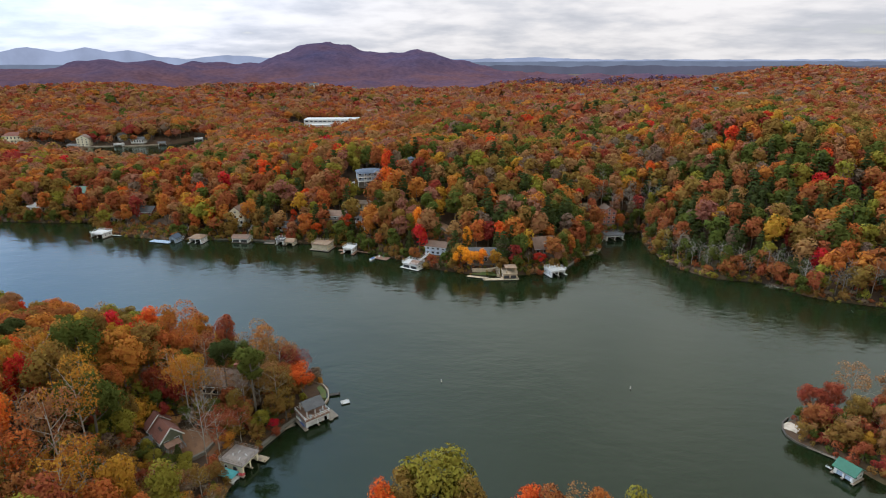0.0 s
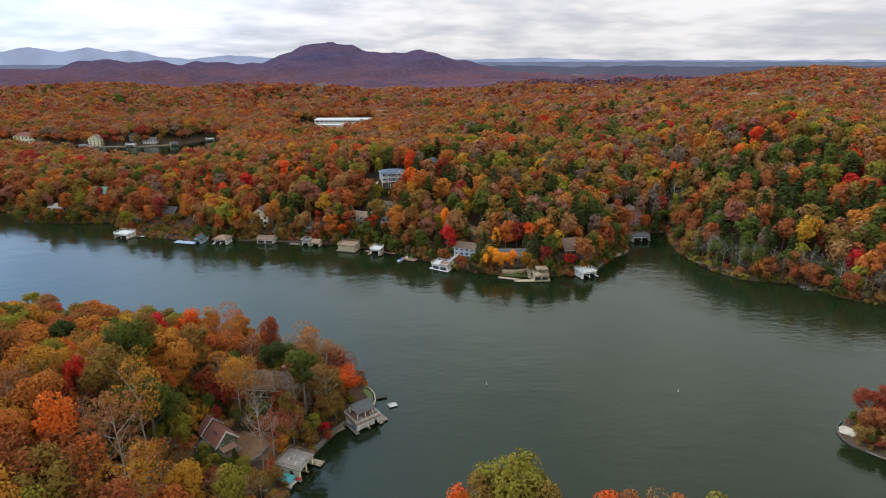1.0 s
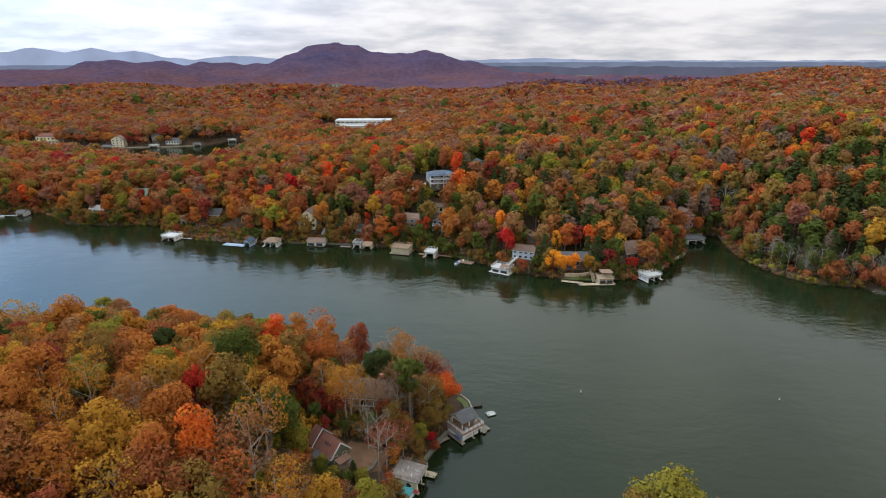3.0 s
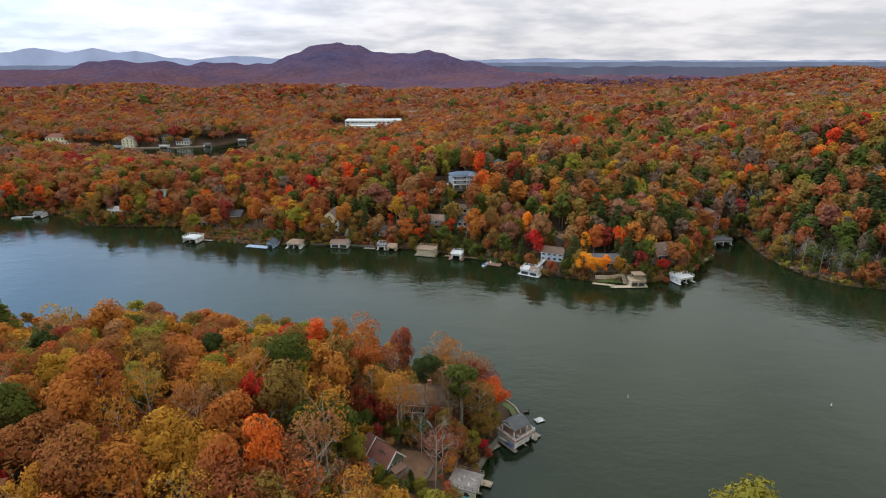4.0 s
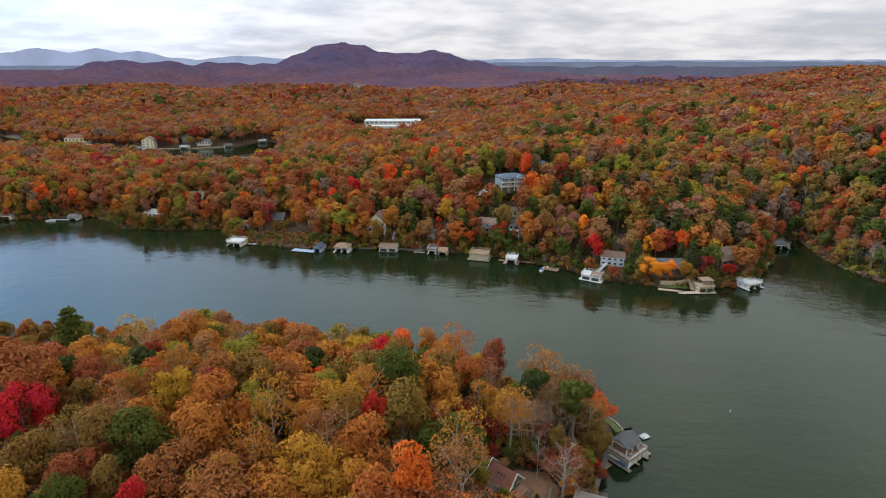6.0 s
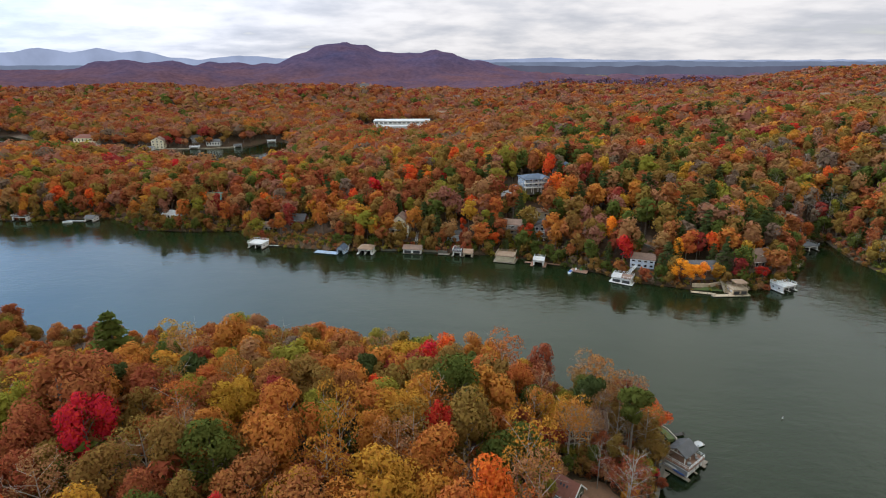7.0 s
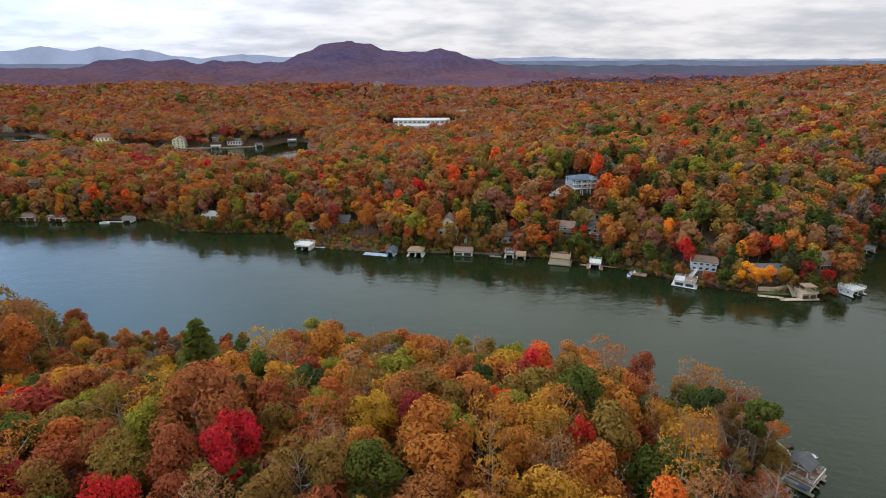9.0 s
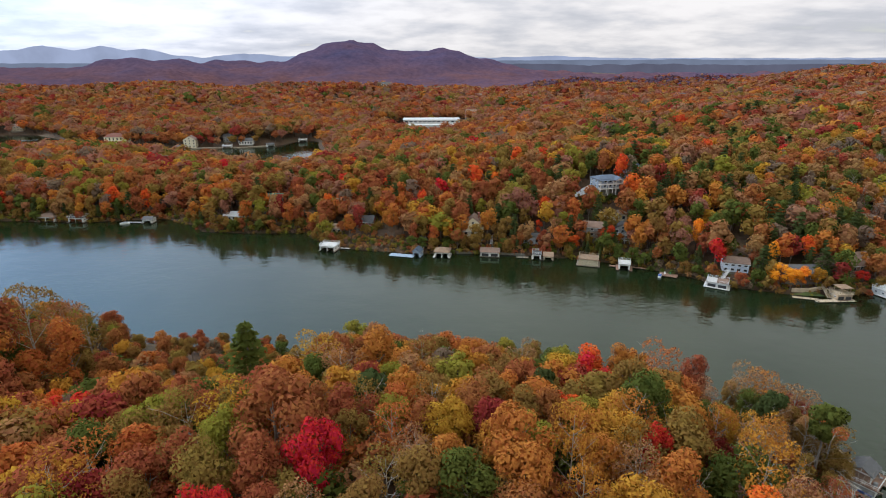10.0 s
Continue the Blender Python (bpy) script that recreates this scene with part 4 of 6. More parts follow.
# the canopy's top: low at the water, highest over the headland's back
canopy = 13.8 + 15.6 * (1 - np.exp(-(lake_distance(x, y) + 5) / 40)) + 16.2 * np.exp(-0.5 * (((x + 145) / 80) ** 2 + ((y - 95) / 40) ** 2)) + 7 * np.clip((-x - 232) / 14, 0, 1) - 8 * np.clip((-x - 168) / 12, 0, 1) * np.clip((y - 128) / 14, 0, 1) - 6 * np.clip((x + 78) / 10, 0, 1)
height = np.clip(canopy - ground(x, y), 9, 27) * rs.uniform(0.8, 1.0, len(x))
single = (y < 124) & (x > -196)
for tx, ty, th, c in zip(x[single], y[single], height[single], col[single]):
    colour = ORDER[c]
    kind = "tuft" if colour == "pine" else "airy" if colour in ("tan", "bare") or (colour in ("gold", "olive", "orange") and rs.uniform() < 0.36) else "broad"
    tree(tx, ty, th, kind, colour, rs.uniform(0.8, 1.15))
NEAR = [broad_crown(rs, 1500, 0.0145, 18, 0.22, 0.26, 0.63, 0.105, 0.4, "lobes") for _ in range(4)] + [broad_crown(rs, 1300, 0.0145, 14, 0.15, 0.29, 0.61, 0.1, 0.4, "lobes") for _ in range(3)]
other = ~single
woods("headland_woods", "autumn trees along the headland's lake side", x[other], y[other], height[other], NEAR, tufted_pine(rs, 900, 0.017), rs, col[other])
x, y = scatter(-330, 200, -70, 64, 10.5, rs, 1.5, False)
woods("woods_behind", "autumn woods of rust and olive trees on the near shore", x, y, rs.uniform(12, 19, len(x)), LOD2, PINE2, rs, colours_at(x, y, rs, True))
def away_from(x, y, spots):
    keep = np.ones(len(x), bool)
    for cx, cy, r in spots:
        keep &= (x - cx) ** 2 + (y - cy) ** 2 > r * r
    return x[keep], y[keep]


def pick(words, n):
    words = words.split()
    return np.array([ORDER.index(k) for k in words])[rs.randint(0, len(words), n)]


LOW = [broad_crown(rs, 440, 0.027, 12, 0.29, 0.33, 0.52, 0.15, 0.45, "lobes") for _ in range(5)]
x, y = away_from(*scatter(94, 150, 92, 141, 3.9, rs, 1.4, False), ((97.8, 110.8, 4.6), (95.0, 129.4, 3.6)))
woods("point_woods", "rust, crimson and olive trees on the point across the channel", x, y, rs.uniform(6, 11.5, len(x)) * np.clip(0.55 + lake_distance(x, y) / 24, 0.55, 1), LOW + NEAR[:3], pine_crown(rs, 420, 0.024), rs, pick("rust crimson olive tan rust tan olive green", len(x)))
x, y = away_from(*scatter(92, 132, 98, 141, 2.1, rs, 0.5, False), ((97.8, 110.8, 3.9), (95.0, 129.4, 3.0)))
woods("point_brush", "low rust and olive brush covering the point", x, y, rs.uniform(1.6, 3.6, len(x)), [broad_crown(rs, 150, 0.06, 8, 0.3, 0.25, 0.45, 0.22) for _ in range(4)], PINE2, rs, pick("olive rust tan green olive crimson", len(x)), False)
YARD = ((-62.6, 118.6, 6.2), (-70.0, 117.6, 4.4), (-64, 141, 6), (-50.6, 115, 5), (-36.8, 134.4, 6), (-37, 146, 4.5), (-66.5, 110.5, 3.4), (-71.5, 104.5, 3.6), (-76.5, 100.0, 3.0), (-59, 112, 3))
x, y = away_from(*scatter(-88, -38, 88, 168, 4.0, rs, 1.3, False), YARD)
woods("headland_understory", "small olive, green and rust trees under the headland's tall ones", x, y, rs.uniform(4.0, 8.5, len(x)) * np.clip(0.6 + lake_distance(x, y) / 25, 0.6, 1), LOW, PINE2, rs, pick("olive tan tan rust lime rust green olive gold bare", len(x)))
x, y = scatter(-275, -86, 60, 200, 6.6, rs, 2.0, False)
woods("headland_thicket", "young olive, rust and tan trees filling the headland's canopy from below", x, y, np.clip(15 * (1 - np.exp(-lake_distance(x, y) / 18)), 4, 15) * rs.uniform(0.6, 0.9, len(x)), [broad_crown(rs, 230, 0.038, 9, 0.29, 0.33, 0.52, 0.15, 0.45) for _ in range(4)], PINE2, rs, pick("olive rust tan olive rust green orange", len(x)))
x, y = away_from(*scatter(-84, -37, 86, 164, 2.3, rs, 0.3, False), YARD)
brush = rs.uniform(size=len(x)) < np.where(lake_distance(x, y) < 5, 0.9, 0.62)
x, y = x[brush], y[brush]
woods("headland_brush", "low olive, green and brown brush under the headland's trees", x, y, rs.uniform(0.9, 3.0, len(x)), [broad_crown(rs, 150, 0.06, 8, 0.3, 0.25, 0.45, 0.22) for _ in range(4)], PINE2, rs, pick("olive green tan rust olive crimson bare", len(x)), False)


# a leafless tree fallen into the lake, and a stray log
for fx, fy, fz, length, tip, turn, words in ((151.5, 226.0, 0.7, 11.0, 87, 66, "grey leafless tree fallen from the bank into the lake"), (164.2, 208.5, 0.6, 8.0, 88, 170, "thin grey log lying in the shallow water")):
    fallen = new("fallen_tree")
    fallen.matrix_world = pose(fx, fy, fz, 0, 0, turn) @ pose(0, 0, 0, -tip, 0, 0)
    tagged(fallen, words, "tree")
    stem = new("trunk", TRUNKS["bare"][0])
    stem.parent = fallen
    stem.scale = (length * (1.3 if length > 9 else 0.12), length * (0.5 if length > 9 else 0.12), length)


# ---- buildings, docks and boats ----
WHITE = surface("white_paint", (0.66, 0.65, 0.625), 0.55, vary=0.08, stain=(0.52, 0.50, 0.47))
CREAM = surface("cream_siding", (0.74, 0.66, 0.48), 0.6, vary=0.1, stain=(0.56, 0.49, 0.36))
TAN = surface("tan_siding", (0.50, 0.42, 0.29), 0.7, stain=(0.26, 0.22, 0.15))
GREY = surface("grey_siding", (0.26, 0.26, 0.26), 0.7, stain=(0.16, 0.16, 0.16))
BLUE = surface("blue_grey_siding", (0.30, 0.37, 0.46), 0.65, stain=(0.2, 0.26, 0.33))
PALE_BLUE = surface("pale_blue_siding", (0.46, 0.52, 0.60), 0.65, stain=(0.34, 0.39, 0.46))
SALMON = surface("salmon_brick", (0.34, 0.125, 0.09), 0.8, stain=(0.24, 0.09, 0.065))
BROWN = surface("brown_siding", (0.16, 0.10, 0.065), 0.75, stain=(0.1, 0.065, 0.045))
MOSS = surface("green_grey_siding", (0.14, 0.15, 0.10), 0.8, stain=(0.09, 0.1, 0.07))
ROOF_BROWN = surface("brown_shingles", (0.20, 0.122, 0.086), 0.9, stain=(0.13, 0.08, 0.058), bump=0.4)
ROOF_GREY = surface("grey_shingles", (0.105, 0.10, 0.10), 0.95, stain=(0.07, 0.068, 0.068), bump=0.4)
ROOF_RED = surface("red_brown_shingles", (0.185, 0.068, 0.045), 0.95, stain=(0.13, 0.05, 0.035), bump=0.4)
ROOF_TAN = surface("tan_roofing", (0.25, 0.16, 0.10), 0.9, stain=(0.17, 0.11, 0.07), bump=0.4)
ROOF_GREEN = surface("green_metal_roof", (0.018, 0.105, 0.062), 0.6, vary=0.1, stain=(0.025, 0.12, 0.085))
ROOF_BLUE = surface("slate_blue_roof", (0.075, 0.095, 0.13), 0.8, stain=(0.055, 0.07, 0.1))
PALE_ROOF = surface("pale_flat_roof", (0.50, 0.48, 0.455), 0.8, vary=0.2, stain=(0.35, 0.33, 0.31))
WORN_ROOF = surface("worn_roof_membrane", (0.27, 0.225, 0.20), 0.85, vary=0.25, stain=(0.16, 0.13, 0.115))
WOOD = surface("weathered_deck_wood", (0.24, 0.19, 0.145), 0.85, stain=(0.15, 0.115, 0.09), bump=0.4)
RED_WOOD = surface("red_brown_deck_wood", (0.24, 0.13, 0.085), 0.85, stain=(0.16, 0.085, 0.055), bump=0.4)
FRESH_WOOD = surface("tan_deck_wood", (0.44, 0.34, 0.23), 0.8, stain=(0.32, 0.24, 0.16), bump=0.3)
PILE = surface("dark_piles", (0.075, 0.06, 0.048), 0.9)
CONCRETE = surface("concrete", (0.17, 0.15, 0.12), 0.9, stain=(0.10, 0.09, 0.072))
GRAVEL = surface("bare_earth", (0.215, 0.108, 0.056), 0.95, scale=1.0, stain=(0.115, 0.066, 0.04))
SAND = surface("sand", (0.40, 0.325, 0.25), 0.95, scale=1.0, stain=(0.27, 0.215, 0.16))
LAWN = surface("lawn", (0.10, 0.13, 0.035), 0.95, scale=1.0, stain=(0.15, 0.12, 0.045))
TURQ = surface("turquoise_canvas", (0.06, 0.30, 0.30), 0.7)
REDCLOTH = surface("red_canvas", (0.42, 0.04, 0.045), 0.7)
BLUEPL = surface("blue_plastic", (0.05, 0.10, 0.32), 0.45)
GREENPL = surface("green_plastic", (0.05, 0.24, 0.09), 0.5)
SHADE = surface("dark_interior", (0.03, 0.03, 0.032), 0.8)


def glass_material():
    mat = bpy.data.materials.new("window_glass")
    nt = nodes_of(mat)
    p = node(nt, "ShaderNodeBsdfPrincipled", Roughness=0.08, IOR=1.5)
    p.inputs["Base Color"].default_value = (0.02, 0.025, 0.03, 1)
    return finish(mat, nt, p.outputs[0])


GLASS = glass_material()


def part(name, bm, material, parent, label=""):
    me = bpy.data.meshes.new(name)
    bm.to_mesh(me)
    bm.free()
    me.materials.append(material)
    ob = new(name, me)
    ob.parent = parent
    return tagged(ob, label)


def twin(ob, x, y, z, rz=0.0):
    """Another piece of the same shape under the same thing."""
    o = new(ob.name.split(".")[0], ob.data)
    o.parent = ob.parent
    o.matrix_basis = pose(x, y, z, 0, 0, rz)
    return o


def slab(*boxes, bevel=0.03):
    """One mesh of boxes (x0, x1, y0, y1, z0, z1) with eased edges."""
    bm = bmesh.new()
    for x0, x1, y0, y1, z0, z1 in boxes:
        m = Matrix.Translation(((x0 + x1) / 2, (y0 + y1) / 2, (z0 + z1) / 2)) @ Matrix.Diagonal((abs(x1 - x0), abs(y1 - y0), abs(z1 - z0), 1))
        bmesh.ops.create_cube(bm, size=1, matrix=m)
    if bevel:
        bmesh.ops.bevel(bm, geom=list(bm.edges), offset=bevel, segments=1, affect="EDGES")
    return bm


def post(x, y, z0, z1, r, sides=8):
    bm = bmesh.new()
    bmesh.ops.create_cone(bm, cap_ends=True, segments=sides, radius1=r, radius2=r * 0.92, depth=z1 - z0, matrix=Matrix.Translation((x, y, (z0 + z1) / 2)))
    return bm


def beam(a, b, w, h):
    a, b = Vector(a), Vector(b)
    bm = bmesh.new()
    turn = (b - a).to_track_quat("X", "Z").to_matrix().to_4x4()
    bmesh.ops.create_cube(bm, size=1, matrix=Matrix.Translation((a + b) / 2) @ turn @ Matrix.Diagonal(((b - a).length, w, h, 1)))
    return bm


def gable_roof(w, d, z, rise, over=0.45, thick=0.16, along="x"):
    """Two pitched planes with thickness, ridge along x or y."""
    bm = bmesh.new()
    if along == "y":
        w, d = d, w
    hw, hd = w / 2 + over, d / 2 + over
    drop = rise * over / (d / 2)
    section = [(-hd, z - drop), (0, z + rise), (hd, z - drop), (hd, z - drop + thick), (0, z + rise + thick * 1.3), (-hd, z - drop + thick)]
    ends = []
    for x in (-hw, hw):
        ends.append([bm.verts.new((x, y, h) if along == "x" else (-y, x, h)) for y, h in section])
    n = len(section)
    for i in range(n):
        bm.faces.new((ends[0][i], ends[0][(i + 1) % n], ends[1][(i + 1) % n], ends[1][i]))
    bm.faces.new((ends[0][0], ends[0][1], ends[0][4], ends[0][5]))
    bm.faces.new((ends[0][1], ends[0][2], ends[0][3], ends[0][4]))
    bm.faces.new((ends[1][0], ends[1][1], ends[1][4], ends[1][5]))
    bm.faces.new((ends[1][1], ends[1][2], ends[1][3], ends[1][4]))
    bmesh.ops.recalc_face_normals(bm, faces=bm.faces)
    return bm


def hip_roof(w, d, z, rise, over=0.5, flat=0.0):
    bm = bmesh.new()
    hw, hd = w / 2 + over, d / 2 + over
    r = max(hw - hd, 0.3) + flat
    t = max(0.02, flat)
    lo = [bm.verts.new(v) for v in ((-hw, -hd, z), (hw, -hd, z), (hw, hd, z), (-hw, hd, z))]
    ev = [bm.verts.new(v) for v in ((-hw, -hd, z + 0.16), (hw, -hd, z + 0.16), (hw, hd, z + 0.16), (-hw, hd, z + 0.16))]
    hi = [bm.verts.new(v) for v in ((-r, -t, z + rise), (r, -t, z + rise), (r, t, z + rise), (-r, t, z + rise))]
    bm.faces.new(lo[::-1])
    bm.faces.new(hi)
    for i in range(4):
        j = (i + 1) % 4
        bm.faces.new((lo[i], lo[j], ev[j], ev[i]))
        bm.faces.new((ev[i], ev[j], hi[j], hi[i]))
    return bm


def gabled_wall(w, d, z0, z1, rise, along="x"):
    """A building's body with pointed ends up to the ridge."""
    bm = bmesh.new()
    if along == "y":
        w, d = d, w
    sec = [(-d / 2, z0), (d / 2, z0), (d / 2, z1), (0, z1 + rise), (-d / 2, z1)]
    e = [[bm.verts.new((x, y, h) if along == "x" else (-y, x, h)) for y, h in sec] for x in (-w / 2, w / 2)]
    for i in range(5):
        bm.faces.new((e[0][i], e[0][(i + 1) % 5], e[1][(i + 1) % 5], e[1][i]))
    bm.faces.new(e[0][::-1])
    bm.faces.new(e[1])
    bmesh.ops.recalc_face_normals(bm, faces=bm.faces)
    return bm


def root_at(name, x, y, z, rz, label, category, group=""):
    return tagged(tag_pose(new(name), x, y, z, rz), label, category, group)


def tag_pose(ob, x, y, z, rz):
    ob.matrix_world = pose(x, y, z, 0, 0, rz)
    return ob


def height_at(x, y):
    return float(ground(np.array([float(x)]), np.array([float(y)]))[0])


def window(parent, x, y, z, w, h, side="front", trim=WHITE):
    """A framed pane on a wall: front faces -y, right faces +x, left faces -x."""
    f, t = 0.09, 0.07
    if side == "front":
        fr = slab((x - w / 2, x + w / 2, y - t, y + 0.02, z + h / 2 - f, z + h / 2), (x - w / 2, x + w / 2, y - t, y + 0.02, z - h / 2, z - h / 2 + f),
                  (x - w / 2, x - w / 2 + f, y - t, y + 0.02, z - h / 2 + f, z + h / 2 - f), (x + w / 2 - f, x + w / 2, y - t, y + 0.02, z - h / 2 + f, z + h / 2 - f), bevel=0)
        gl = slab((x - w / 2 + f, x + w / 2 - f, y - 0.03, y + 0.01, z - h / 2 + f, z + h / 2 - f), bevel=0)
    else:
        s = 1 if side == "right" else -1
        a, b, c = sorted((x - 0.02 * s, x + t * s)), sorted((x - 0.01 * s, x + 0.03 * s)), (y - w / 2, y + w / 2)
        fr = slab((*a, *c, z + h / 2 - f, z + h / 2), (*a, *c, z - h / 2, z - h / 2 + f), (*a, c[0], c[0] + f, z - h / 2 + f, z + h / 2 - f), (*a, c[1] - f, c[1], z - h / 2 + f, z + h / 2 - f), bevel=0)
        gl = slab((*b, c[0] + f, c[1] - f, z - h / 2 + f, z + h / 2 - f), bevel=0)
    win = part("window", fr, trim, parent)
    part("pane", gl, GLASS, win)


def railing(parent, x0, x1, y0, y1, z, h=1.0, mat=WHITE, sides="flrb", step=1.6):
    """Posts and two rails round a deck, on the sides named."""
    first = None
    runs = {"f": ((x0, y0), (x1, y0)), "b": ((x0, y1), (x1, y1)), "l": ((x0, y0), (x0, y1)), "r": ((x1, y0), (x1, y1))}
    for s in sides:
        (ax, ay), (bx, by) = runs[s]
        n = max(2, round(math.hypot(bx - ax, by - ay) / step))
        for i in range(n + (s in "fb")):
            k = i / n if s in "fb" else (i + 0.5) / n
            px, py = ax + (bx - ax) * k, ay + (by - ay) * k
            if first is None:
                first = part("railing_post", slab((-0.06, 0.06, -0.06, 0.06, 0, h + 0.08)), mat, parent)
                first.matrix_basis = pose(px, py, z)
            else:
                twin(first, px, py, z)
        for zz in (z + h * 0.5, z + h):
            part("rail", beam((ax, ay, zz), (bx, by, zz), 0.08, 0.07), mat, parent)


def house(x, y, rz, w, d, h, rise, wall, roof, label, kind="gable", along="x", storeys=2, wins=3, porch=0.0, chimney=False, dormer=False, z=None, name="house", lift=0.0, deck=None):
    zz = (height_at(x, y) if z is None else z) + lift
    r = root_at(name, x, y, zz, rz, label, "house", "houses by the lake")
    part("foundation", slab((-w / 2 + 0.1, w / 2 - 0.1, -d / 2 + 0.1, d / 2 - 0.1, -4.5 - lift, 0.1)), CONCRETE, r)
    if kind == "gable":
        part("wall", gabled_wall(w, d, 0.1, h, rise, along), wall, r)
        part("roof", gable_roof(w, d, h + 0.02, rise, along=along), roof, r)
        part("fascia", slab((-w / 2 - 0.5, w / 2 + 0.5, -d / 2 - 0.52, -d / 2 - 0.47, h - 0.55, h - 0.3)) if along == "x" else slab((-w / 2 - 0.52, -w / 2 - 0.47, -d / 2 - 0.5, d / 2 + 0.5, h - 0.55, h - 0.3)), WHITE, r)
    else:
        part("wall", slab((-w / 2, w / 2, -d / 2, d / 2, 0.1, h)), wall, r)
        part("roof", hip_roof(w, d, h, rise), roof, r)
    sh = h / storeys
    for s in range(storeys):
        zc = 0.1 + sh * (s + 0.52)
        for i in range(wins):
            window(r, (i + 0.5) / wins * w - w / 2, -d / 2, zc, min(1.5, w / wins * 0.55), sh * 0.52)
        for i in range(2):
            for side, sx in (("left", -w / 2), ("right", w / 2)):
                window(r, sx, (i + 0.5) / 2 * d - d / 2, zc, 1.2, sh * 0.48, side)
    if kind == "gable" and along == "y":
        window(r, 0, -d / 2, h + rise * 0.3, 1.3, 1.1)
    if porch:
        for s in range(storeys):
            pz = 0.05 + sh * s
            pl = part("porch_deck", slab((-w / 2, w / 2, -d / 2 - porch, -d / 2 - 0.09, pz - 0.2, pz)), deck or WHITE, r)
            railing(r, -w / 2 + 0.1, w / 2 - 0.1, -d / 2 - porch + 0.1, -d / 2 - 0.2, pz, 0.95, deck or WHITE, "flr", 2.0)
        first = None
        for i in range(4):
            px = -w / 2 + 0.15 + (w - 0.3) * i / 3
            if first is None:
                first = part("porch_column", slab((-0.11, 0.11, -0.11, 0.11, -3.5, sh * (storeys - 1) + 1.0)), deck or WHITE, r)
                first.matrix_basis = pose(px, -d / 2 - porch + 0.16, 0)
            else:
                twin(first, px, -d / 2 - porch + 0.16, 0)
    if chimney:
        part("chimney", slab((w * 0.2, w * 0.2 + 0.9, d * 0.1, d * 0.1 + 0.9, h, h + rise + 1.1), (w * 0.2 - 0.08, w * 0.2 + 0.98, d * 0.1 - 0.08, d * 0.1 + 0.98, h + rise + 1.1, h + rise + 1.3)), SALMON, r)
    if dormer:
        dm = part("dormer", gabled_wall(1.9, 2.6, h + rise * 0.15, h + rise * 0.15 + 1.2, 0.7, "y"), WHITE, r)
        dm.matrix_basis = pose(0, -d * 0.2, 0)
        dr = part("dormer_roof", gable_roof(1.9, 2.6, h + rise * 0.15 + 1.2, 0.75, 0.2, 0.1, "y"), roof, dm)
        window(r, 0, -d * 0.2 - 1.3, h + rise * 0.15 + 0.7, 0.9, 0.8)
    return r


